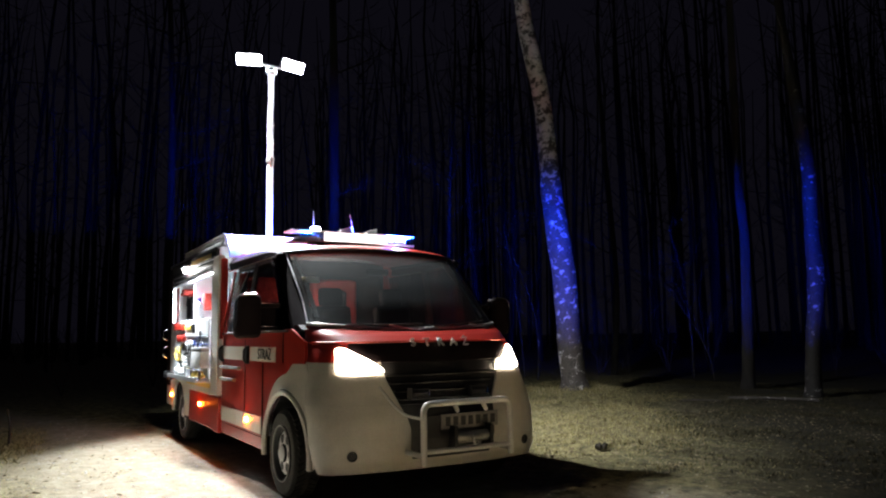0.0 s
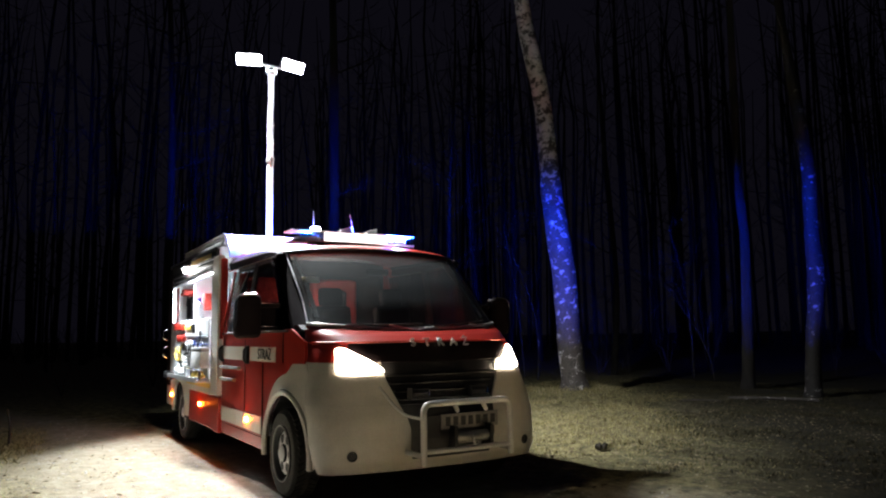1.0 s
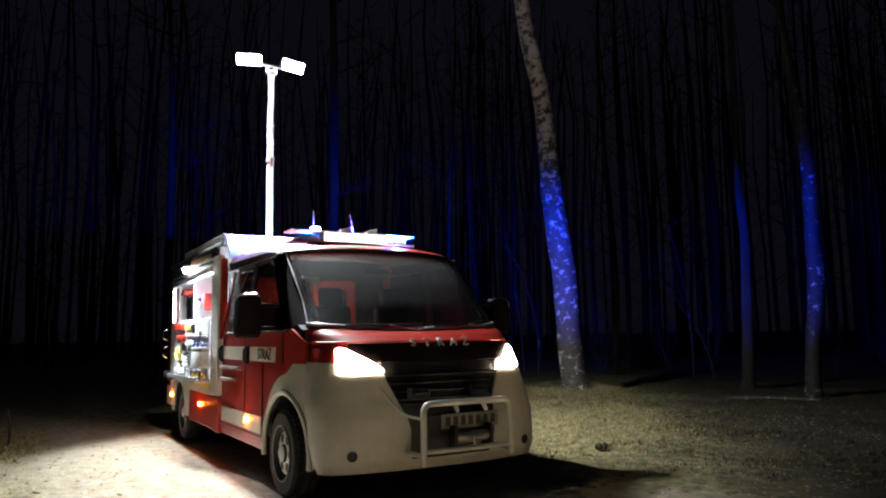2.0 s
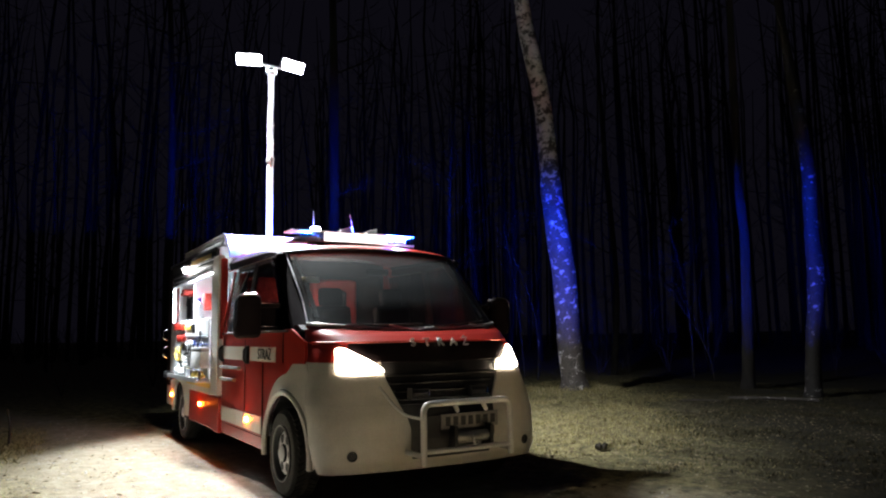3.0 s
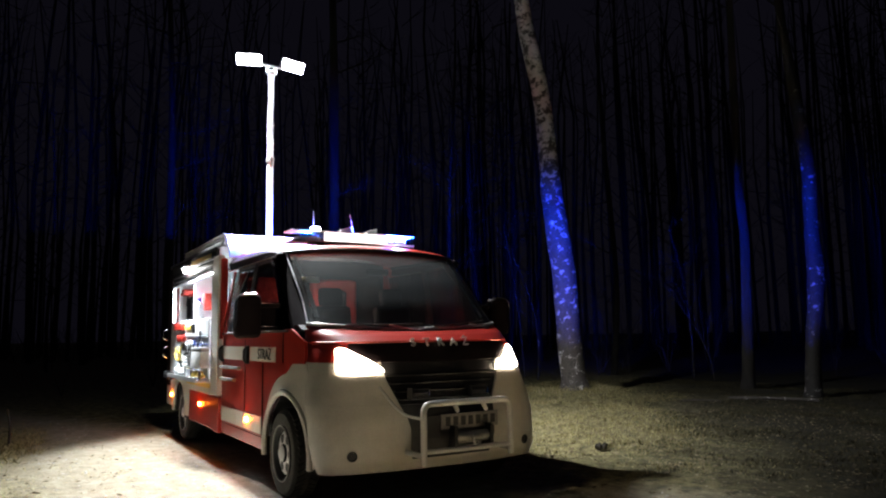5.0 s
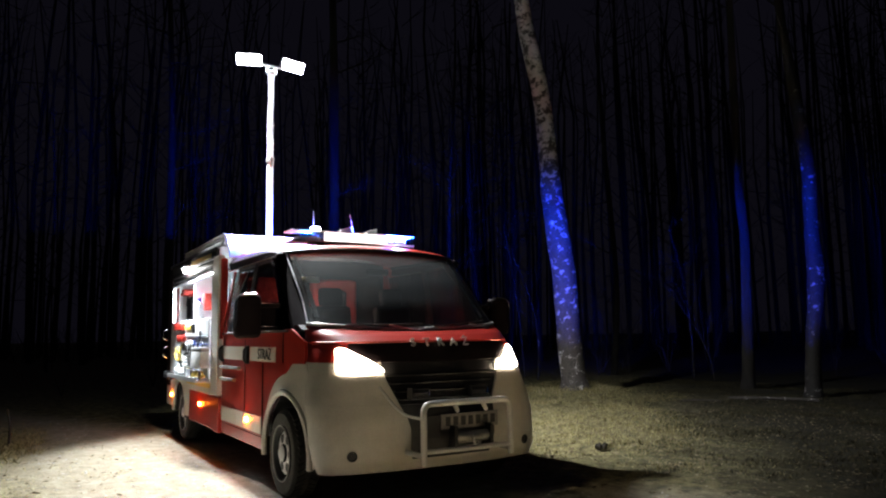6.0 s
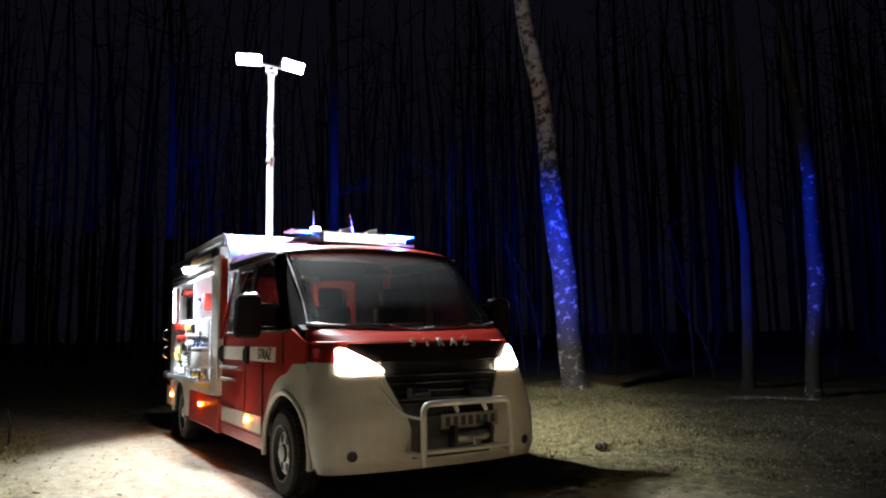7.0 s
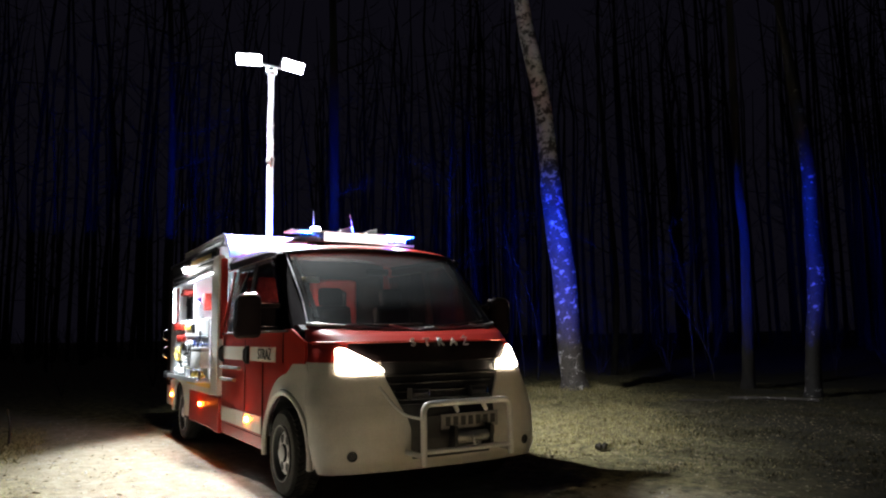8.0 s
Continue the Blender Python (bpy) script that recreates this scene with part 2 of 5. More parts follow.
# The second grass is a darkened copy: flood fall-off put into colour.
GROUND, GRASS, GRASS_DIMMED = ground_mat(), grass_mat("dry_grass", 1.15), grass_mat("dimmed_grass", 0.22)


# ---- mesh helpers ----
def part(name, bm, material, parent=None, label="", smooth=False):
    """Links a bmesh as one mesh object under a thing or a part."""
    me = bpy.data.meshes.new(name)
    bmesh.ops.recalc_face_normals(bm, faces=bm.faces[:])
    bm.to_mesh(me)
    bm.free()
    me.materials.append(material)
    if smooth:
        for poly in me.polygons:
            poly.use_smooth = True
        me.set_sharp_from_angle(angle=radians(38))
    ob = new(name, me)
    ob.parent = parent
    return tagged(ob, label)


def box(bm, c, s, bevel=0.0, m=None, seg=2):
    made = bmesh.ops.create_cube(bm, size=1.0)["verts"]
    bmesh.ops.scale(bm, vec=s, verts=made)
    if bevel:
        edges = list({e for v in made for e in v.link_edges})
        got = bmesh.ops.bevel(bm, geom=edges, offset=bevel, segments=seg, affect="EDGES", profile=0.6)
        made = list({v for f in got["faces"] for v in f.verts} | {v for v in made if v.is_valid})
    if m is not None:
        bmesh.ops.transform(bm, matrix=m, verts=made)
    bmesh.ops.translate(bm, vec=c, verts=made)
    return made


def tube(bm, pts, radii, seg=12, cap=True):
    """A round tube through points, with a radius for each point or one for all."""
    pts = [Vector(q) for q in pts]
    if not isinstance(radii, (list, tuple)):
        radii = [radii] * len(pts)
    rings, side = [], None
    for i, q in enumerate(pts):
        way = (pts[min(i + 1, len(pts) - 1)] - pts[max(i - 1, 0)]).normalized()
        if side is None:
            side = way.orthogonal().normalized()
        side = (side - way * side.dot(way)).normalized()
        up = way.cross(side)
        rings.append([bm.verts.new(q + (side * math.cos(a) + up * math.sin(a)) * radii[i]) for a in (2 * math.pi * k / seg for k in range(seg))])
    for a, b in zip(rings, rings[1:]):
        for k in range(seg):
            bm.faces.new((a[k], a[(k + 1) % seg], b[(k + 1) % seg], b[k]))
    if cap:
        bm.faces.new(rings[0])
        bm.faces.new(rings[-1])
    return rings


def rounded(pts, r, n=4):
    """The polyline with its inner corners rounded."""
    pts = [Vector(q) for q in pts]
    out = [pts[0]]
    for a, b, c in zip(pts, pts[1:], pts[2:]):
        p0, p1 = b + (a - b).normalized() * r, b + (c - b).normalized() * r
        for k in range(n + 1):
            t = k / n
            out.append(p0 * (1 - t) ** 2 + b * 2 * t * (1 - t) + p1 * t * t)
    return out + [pts[-1]]


def lathe(bm, profile, centre, axis="X", seg=36):
    """Spins (radius, offset along the axis) round an axis through centre."""
    rings = []
    for r, o in profile:
        ring = []
        for k in range(seg):
            a = 2 * math.pi * k / seg
            c, s = r * math.cos(a), r * math.sin(a)
            q = {"X": (o, c, s), "Y": (c, o, s), "Z": (c, s, o)}[axis]
            ring.append(bm.verts.new(Vector(centre) + Vector(q)))
        rings.append(ring)
    for a, b in zip(rings, rings[1:]):
        for k in range(seg):
            bm.faces.new((a[k], a[(k + 1) % seg], b[(k + 1) % seg], b[k]))
    return rings


def grid(bm, rows):
    """A sheet through equal rows of points."""
    vs = [[bm.verts.new(q) for q in row] for row in rows]
    for a, b in zip(vs, vs[1:]):
        for k in range(len(a) - 1):
            bm.faces.new((a[k], a[k + 1], b[k + 1], b[k]))
    return vs


def thick(bm, t):
    """Gives a sheet a thickness, grown inwards and closed at its rim."""
    bmesh.ops.recalc_face_normals(bm, faces=bm.faces[:])
    bmesh.ops.solidify(bm, geom=bm.faces[:], thickness=t)


def prism(bm, outline, x0, x1):
    """An outline of (y, z) drawn out from x0 to x1."""
    a = [bm.verts.new((x0, y, z)) for y, z in outline]
    b = [bm.verts.new((x1, y, z)) for y, z in outline]
    bm.faces.new(a)
    bm.faces.new(b[::-1])
    n = len(a)
    for k in range(n):
        bm.faces.new((a[k], b[k], b[(k + 1) % n], a[(k + 1) % n]))


def text_part(name, words, size, m, material, parent, label="", depth=0.002):
    """Raised letters in the built-in font, as a mesh."""
    cu = bpy.data.curves.new(name, "FONT")
    cu.body, cu.size, cu.align_x, cu.align_y, cu.extrude = words, size, "CENTER", "CENTER", depth
    tmp = bpy.data.objects.new(name + "_curve", cu)
    me = bpy.data.meshes.new_from_object(tmp)
    bpy.data.objects.remove(tmp)
    me.materials.append(material)
    ob = new(name, me)
    ob.parent, ob.matrix_local = parent, m
    return tagged(ob, label)


def thing(name, label, category, at=(0, 0, 0), group="", kind=""):
    ob = new(name)
    ob.empty_display_size = 0.2
    ob.location = at
    return tagged(ob, label, category, group, kind)


# ---- ground ----
def edge_noise(x, y):
    return noise.noise(Vector((x * 0.35, y * 0.35, 3.1)))


def ground_height(x, y):
    """Flat on the track, slightly uneven in the grass, with a low mound round the birch."""
    rough = 0.010 * noise.noise(Vector((x * 1.7, y * 1.7, 0))) + 0.018 * noise.noise(Vector((x * 0.5, y * 0.5, 5)))
    under = min(1.0, max(0.0, (math.hypot(max(abs(x) - 1.1, 0), max(abs(y - 2.0) - 3.2, 0))) / 0.8))
    mound = 0.16 * math.exp(-((x - 7.04) ** 2 + (y - 5.83) ** 2) / 1.2)
    grassy = min(1.0, max(0.0, (x + 0.42 * y - 2.0) / 2.0))
    return under * rough - 0.006 + mound + grassy * 0.05 * (edge_noise(x * 2, y * 2))


def ground():
    """One sheet: fine cells round the van, wide ones out to the horizon."""
    def steps(lo, hi, fine):
        inner = list(np.arange(lo, hi + 1e-6, fine))
        out = [lo - d for d in (4, 10, 22, 50, 120, 300, 800)][::-1]
        return out + inner + [hi + d for d in (4, 10, 22, 50, 120, 300, 800)]
    xs, ys = steps(-9, 17, 0.16), steps(-7, 17, 0.16)
    vs = [(x, y, ground_height(x, y)) for y in ys for x in xs]
    w = len(xs)
    fs = [(j * w + i, j * w + i + 1, (j + 1) * w + i + 1, (j + 1) * w + i) for j in range(len(ys) - 1) for i in range(w - 1)]
    me = bpy.data.meshes.new("ground")
    me.from_pydata(vs, [], fs)
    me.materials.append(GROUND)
    for poly in me.polygons:
        poly.use_smooth = True
    tagged(new("ground", me), "pale sandy forest track with short dry grass beside it", "ground", kind="structure")


ground()

# ---- the van's shell ----
# station: y and z on the centre line, half width, how far the ends sweep back, how far they drop
STATIONS = {
    "b0": (-0.88, 0.27, 0.95, 0.24, 0), "b1": (-0.955, 0.36, 0.985, 0.33, 0), "b2": (-0.985, 0.50, 1.00, 0.41, 0),
    "b3": (-0.985, 0.66, 1.00, 0.44, 0), "b4": (-0.96, 0.76, 1.00, 0.46, 0), "g1": (-0.945, 0.80, 0.996, 0.46, 0),
    "g2": (-0.92, 0.95, 0.968, 0.50, 0), "g3": (-0.885, 1.08, 0.945, 0.55, 0), "h1": (-0.85, 1.16, 0.93, 0.56, 0),
    "h2": (-0.805, 1.235, 0.905, 0.56, 0), "h3": (-0.69, 1.278, 0.905, 0.46, -0.018), "h4": (-0.50, 1.312, 0.90, 0.29, -0.05),
    "w0": (-0.475, 1.33, 0.885, 0.26, -0.05), "w1": (-0.29, 1.545, 0.862, 0.26, -0.015), "w2": (-0.10, 1.74, 0.86, 0.23, 0.01),
    "w3": (0.09, 1.915, 0.86, 0.205, 0.025), "w4": (0.28, 2.072, 0.855, 0.16, 0.043),
    "r0": (0.33, 2.098, 0.875, 0.13, 0.055), "r1": (0.48, 2.138, 0.90, 0.08, 0.065), "r2": (0.80, 2.165, 0.925, 0.02, 0.075),
    "r3": (1.30, 2.187, 0.935, 0, 0.08), "r4": (1.98, 2.20, 0.94, 0, 0.08)}


def shell_point(st, a, out=0.0):
    """The point of a station at the angle a, -90 to 90 degrees across the van, pushed out."""
    y0, z0, hw, back, drop = st
    s, c = math.sin(radians(a)), math.cos(radians(a))
    e = 2 / 2.5
    x = math.copysign(abs(s) ** e, s)
    y = 1 - abs(c) ** e
    flat = Vector((s, -c, 0)) * out
    return Vector((hw * x, y0 + back * y, z0 - drop * abs(x) ** 2.5)) + flat


def between(n0, n1, f):
    return tuple(u * (1 - f) + v * f for u, v in zip(STATIONS[n0], STATIONS[n1]))


def shell(names, a0, a1, n=24, out=0.0, fine=3):
    """A sheet over some stations between two angles."""
    bm = bmesh.new()
    sts = []
    for p, q in zip(names, names[1:]):
        sts += [between(p, q, k / fine) for k in range(fine)]
    sts.append(STATIONS[names[-1]])
    grid(bm, [[shell_point(st, a0 + (a1 - a0) * k / n, out) for k in range(n + 1)] for st in sts])
    return bm


def side_x(y, z):
    """Half width of the van's flank."""
    w = 1.03
    if z > 1.25:
        w -= 0.125 * ((z - 1.25) / 0.85) ** 1.35
    if y < 0.3:
        w -= 0.050 * ((0.3 - y) / 0.8) ** 2
        w -= 0.055 * ((0.3 - y) / 0.8) ** 2 * min(1.0, max(0.0, (z - 0.85) / 0.25))
    return w


def flank(ys, zs, sign, out=0.0):
    """A sheet of the flank over given y and z steps."""
    bm = bmesh.new()
    grid(bm, [[(sign * (side_x(y, z) + out), y, z) for y in ys] for z in zs])
    thick(bm, 0.025)
    return bm


def spread(a, b, n):
    return [a + (b - a) * k / n for k in range(n + 1)]


van = thing("fire_van", "red and white fire service van with open lit side locker", "fire engine")


def front_end():
    bm = shell(["b0", "b1", "b2", "b3", "b4"], -90, 90, 48)
    thick(bm, 0.03)
    bumper = part("bumper", bm, CREAM, van, "dusty white plastic bumper", True)
    for sign in (-1, 1):
        bm = bmesh.new()
        rim = (("b4", "g1", 0, 19.5), ("g1", "g2", 0, 20.5), ("g1", "g2", 0.35, 22.5), ("g1", "g2", 0.7, 24.5), ("g2", "g3", 0, 26), ("g2", "g3", 0.5, 27.5), ("g2", "g3", 1, 28.5))
        grid(bm, [[shell_point(between(p, q, f), sign * u) for u in spread(90, inner, 20)] for p, q, f, inner in rim])
        thick(bm, 0.02)
        part("nose_corner", bm, CREAM, van, "white front corner panel", True)
    bm = shell(["b4", "g1", "g2", "g3"], -29, 29, 16, -0.025)
    thick(bm, 0.02)
    grille = part("grille", bm, BLACK, van, "black plastic grille", True)
    for z, half in ((0.80, 19.5), (0.86, 21.5), (0.92, 24), (0.98, 26)):
        st = between("g1", "g2", min(1, max(0, (z - 0.80) / 0.15)))
        bm = bmesh.new()
        pts = [shell_point((st[0], z, *st[2:]), half * (k / 5 - 1), -0.010) for k in range(11)]
        tube(bm, pts, 0.011, 8)
        part("slat", bm, BLACK, grille)
    bm = shell(["g3", "h1", "h2"], -48, 48, 24, -0.004)
    thick(bm, 0.016)
    part("grille_brow", bm, GLOSS, grille, "dark panel between the headlamps", True)
    for a0, a1 in ((-90, -48), (48, 90)):
        bm = shell(["g3", "h1", "h2"], a0, a1, 16)
        thick(bm, 0.02)
        part("bonnet_corner", bm, RED, van, "", True)
    bm = shell(["h2", "h3", "h4"], -90, 90, 48, 0.004, 5)
    thick(bm, 0.02)
    bonnet = part("bonnet", bm, RED, van, "red painted bonnet", True)
    bm = bmesh.new()
    tube(bm, [shell_point(STATIONS["h2"], a, 0.002) + Vector((0, 0, -0.006)) for a in spread(-80, 80, 40)], 0.010, 8)
    part("bonnet_lip", bm, RED, bonnet, "", True)
    # dark lower intake and fog lamp wells
    bm = bmesh.new()
    mouth = (("b1", "b2", 0.0, -14, 17), ("b1", "b2", 0.5, -15, 18), ("b2", "b3", 0.0, -15, 19), ("b2", "b3", 0.5, -15, 19), ("b3", "b4", 0.0, -16.5, 19), ("b3", "b4", 0.5, -18, 19), ("b3", "b4", 1.0, -19.5, 19.5))
    grid(bm, [[shell_point(between(p, q, f), u, 0.004) for u in spread(a0, a1, 14)] for p, q, f, a0, a1 in mouth])
    thick(bm, 0.006)
    part("lower_intake", bm, BLACK, bumper, "black lower intake")
    for a in (-47, 47):
        bm = bmesh.new()
        st = between("b1", "b2", 0.35)
        c = shell_point(st, a)
        across = shell_point(st, a + 1) - shell_point(st, a - 1)
        rise = shell_point(between("b1", "b2", 0.5), a) - shell_point(between("b1", "b2", 0.2), a)
        d = across.cross(rise).normalized()
        if d.y > 0:
            d = -d
        c = c + d * 0.004
        rings = [(0.036, -0.01), (0.038, 0.004), (0.032, 0.006), (0.028, -0.004), (0.001, -0.004)]
        lathe(bm, rings, (0, 0, 0), "Y", 20)
        bmesh.ops.transform(bm, matrix=Matrix.Translation(c) @ d.to_track_quat("Y", "Z").to_matrix().to_4x4(), verts=bm.verts[:])
        part("fog_lamp_well", bm, BLACK, bumper, "", True)
    # number plate with unreadable bars
    # White plate greyed by dust and by shade put into its colour.
    bm = bmesh.new()
    box(bm, (0.16, -1.0, 0.62), (0.52, 0.012, 0.115), 0.003)
    plate = part("number_plate", bm, DUST_SHADE, van, "white number plate")
    for k in range(7):
        bm = bmesh.new()
        box(bm, (0.16 - 0.20 + 0.068 * k, -1.0085, 0.62), (0.042, 0.004, 0.07), 0.001)
        part("plate_bar", bm, BLACK, plate)
    # letters along the bonnet edge
    for word, x in (("S", -0.24), ("T", -0.12), ("R", 0.0), ("A", 0.12), ("Ż", 0.24)):
        y = -0.838 + 0.24 * x * x
        m = Matrix.Translation((x, y, 1.220)) @ pose(0, 0, 0, 62, 0, 0)
        text_part("letter", word, 0.098, m, WHITE, van, "raised pale letter below the bonnet edge", 0.008)


def headlamps():
    for sign in (-1, 1):
        bm = bmesh.new()
        rows = []
        for f in spread(0, 1, 8):
            row = []
            for k in range(15):
                u = k / 14
                a = 26.5 + (57 - 26.5) * u
                z0, z1 = 1.000 - 0.012 * u + 0.03 * u ** 8, 1.02 + 0.215 * u ** 0.75 * (1 - 0.28 * u ** 7)
                z = z0 + (z1 - z0) * f
                if z < 1.08:
                    st = between("g2", "g3", (z - 0.95) / 0.13)
                elif z < 1.16:
                    st = between("g3", "h1", (z - 1.08) / 0.08)
                else:
                    st = between("h1", "h2", min(1, (z - 1.16) / 0.075))
                row.append(shell_point(st, sign * a, 0.014))
            rows.append(row)
        grid(bm, rows)
        thick(bm, 0.012)
        lamp = part("headlamp", bm, HEAD_GLOW, van, "lit warm white headlamp", True)
        bm = bmesh.new()
        rim = rows[0] + [r[-1] for r in rows[1:]] + rows[-1][::-1][1:] + [r[0] for r in rows[::-1][1:]]
        tube(bm, rim, 0.006, 6, False)
        part("lamp_rim", bm, BLACK, lamp)


def windscreen():
    bm = shell(["w0", "w1", "w2", "w3", "w4"], -84, 84, 28)
    thick(bm, 0.006)
    part("windscreen", bm, SCREEN, van, "large raked windscreen", True)
    bm = bmesh.new()
    tube(bm, [shell_point(STATIONS["w0"], a, 0.004) for a in spread(-86, 86, 36)], 0.016, 8)
    part("cowl_seal", bm, TUBE, van, "pale strip along the foot of the windscreen")
    bm = bmesh.new()
    tube(bm, [shell_point(STATIONS["w4"], a, 0.004) for a in spread(-86, 86, 36)], 0.014, 8)
    part("header_seal", bm, BLACK, van)
    for sign in (-1, 1):
        # Red pillar coloured dark: the shade on it is in the colour.
        bm = bmesh.new()
        edge = [shell_point(STATIONS[k], sign * 87) for k in ("h4", "w0", "w1", "w2", "w3", "w4", "r0")]
        outer = [Vector((sign * (side_x(q.y + 0.09, q.z) + 0.003), q.y + 0.19, q.z - 0.05)) for q in edge]
        mid = [(p * 0.5 + q * 0.5) + Vector((sign * 0.004, -0.004, 0.0)) for p, q in zip(edge, outer)]
        grid(bm, [edge, mid, outer])
        thick(bm, 0.03)
        part("windscreen_pillar", bm, GLOSS, van, "windscreen pillar with shade put into its dark colour", True)
        bm = bmesh.new()
        tube(bm, [e + Vector((sign * 0.004, -0.004, 0)) for e in edge[1:6]], 0.009, 8)
        part("pillar_seal", bm, TUBE, van)
        bm = bmesh.new()
        strip = [("w0", "w1", 0.35), ("w0", "w1", 0.7), ("w1", "w2", 0.2), ("w1", "w2", 0.8), ("w2", "w3", 0.5), ("w3", "w4", 0.2), ("w3", "w4", 0.8)]
        grid(bm, [[shell_point(between(p, q, f), sign * u, -0.05) for u in (72 + 4 * k / 6, 78, 82)] for k, (p, q, f) in enumerate(strip)])
        thick(bm, 0.012)
        part("pillar_lining", bm, INSIDE, van, "pale inner pillar lining", True)
    # wipers
    for x0, x1 in ((-0.62, 0.02), (0.10, 0.70)):
        bm = bmesh.new()
        pts = [shell_point(between("w0", "w1", 0.10 + 0.10 * u), math.degrees(math.asin((x0 + (x1 - x0) * u) / 0.95)), 0.02) for u in spread(0, 1, 8)]
        tube(bm, pts, 0.009, 6)
        wiper = part("wiper", bm, BLACK, van)
        bm = bmesh.new()
        base = shell_point(STATIONS["h4"], math.degrees(math.asin((x1 - 0.02) / 0.95)), 0.015)
        tube(bm, [base, pts[5]], [0.012, 0.007], 6)
        box(bm, base, (0.05, 0.04, 0.035), 0.01)
        part("wiper_arm", bm, ALU, wiper, "worn metal wiper arm")


def cab_roof():
    bm = shell(["w4", "r0", "r1", "r2", "r3", "r4"], -90, 90, 30)
    thick(bm, 0.03)
    part("cab_roof", bm, RED, van, "red painted cab roof", True)
    for sign in (-1, 1):
        bm = bmesh.new()
        top = [shell_point(STATIONS[k], sign * 90) for k in ("w4", "r0", "r1", "r2", "r3", "r4")]
        low = [Vector((sign * (side_x(q.y, 1.985) + 0.036), q.y - 0.03, 1.985)) for q in top]
        mid = [(p + q) * 0.5 + Vector((sign * 0.028, 0, 0.014)) for p, q in zip(top, low)]
        grid(bm, [top, mid, low])
        thick(bm, 0.02)
        part("roof_rail", bm, GLOSS, van, "", True)
        bm = bmesh.new()
        tube(bm, [q + Vector((sign * 0.012, 0, 0.0)) for q in low[1:]], 0.010, 6)
        part("rain_gutter", bm, CHROME, van, "thin bright gutter strip")


def polar_fender(sign):
    """The wing round a wheel arch, between the arch and a square outline."""
    bm = bmesh.new()
    rows, red_rows = [], []
    for k in range(25):
        a = radians(-6 + 192 * k / 24)
        c, s = math.cos(a), math.sin(a)
        r0 = 0.475
        far = min((0.60 if c > 0 else 0.52 - 0.14 * min(1, max(0, (s - 0.55) / 0.3))) / abs(c) if abs(c) > 1e-6 else 9, 0.71 / s if s > 1e-6 else 9)
        square = far
        far = min(far, 0.56 + 0.07 * (1 - c) if c > 0 else 0.63 - 0.9 * c)
        if s > -0.02:
            red_rows.append([(sign * (side_x(-0.09 + r * c, 0.355 + r * s) - 0.007), -0.09 + r * c, 0.355 + r * s) for r in spread(0.53, max(0.56, square), 3)])
        row = []
        for f in spread(0, 1, 5):
            r = r0 + max(0.012, far - r0) * f
            y, z = -0.09 + r * c, 0.355 + r * s
            row.append((sign * (side_x(y, z) + 0.022 * max(0, 1 - f * 2.5)), y, max(0.28, z)))
        rows.append(row)
    grid(bm, rows)
    thick(bm, 0.02)
    part("front_wing", bm, CREAM, van, "dusty white front wing", True)
    bm = bmesh.new()
    grid(bm, red_rows)
    thick(bm, 0.012)
    part("wing_panel", bm, RED, van, "red panel behind the wing", True)
    bm = bmesh.new()
    pts = []
    for k in range(25):
        a = radians(-8 + 196 * k / 24)
        y, z = -0.09 + 0.482 * math.cos(a), 0.355 + 0.482 * math.sin(a)
        pts.append((sign * (side_x(y, z) + 0.012), y, z))
    tube(bm, pts, 0.026, 8)
    part("arch_flare", bm, CREAM, van, "white wheel arch flare", True)
    bm = bmesh.new()
    rows = []
    for f in spread(0, 1, 4):
        row = []
        for y in spread(-0.37, -0.02, 6):
            z = 1.065 + (0.17 + 0.11 * min(1, (y + 0.37) / 0.22)) * f
            row.append((sign * side_x(y, z), y, z))
        rows.append(row)
    grid(bm, rows)
    thick(bm, 0.025)
    part("upper_wing", bm, RED, van, "", True)
    # dark liner behind the arch
    bm = bmesh.new()
    rows = []
    for k in range(17):
        a = radians(-10 + 200 * k / 16)
        rows.append([(sign * x, -0.09 + 0.49 * math.cos(a), 0.355 + 0.49 * math.sin(a)) for x in (0.99, 0.80, 0.60)])
    grid(bm, rows)
    thick(bm, 0.01)
    part("wheel_liner", bm, BLACK, van)


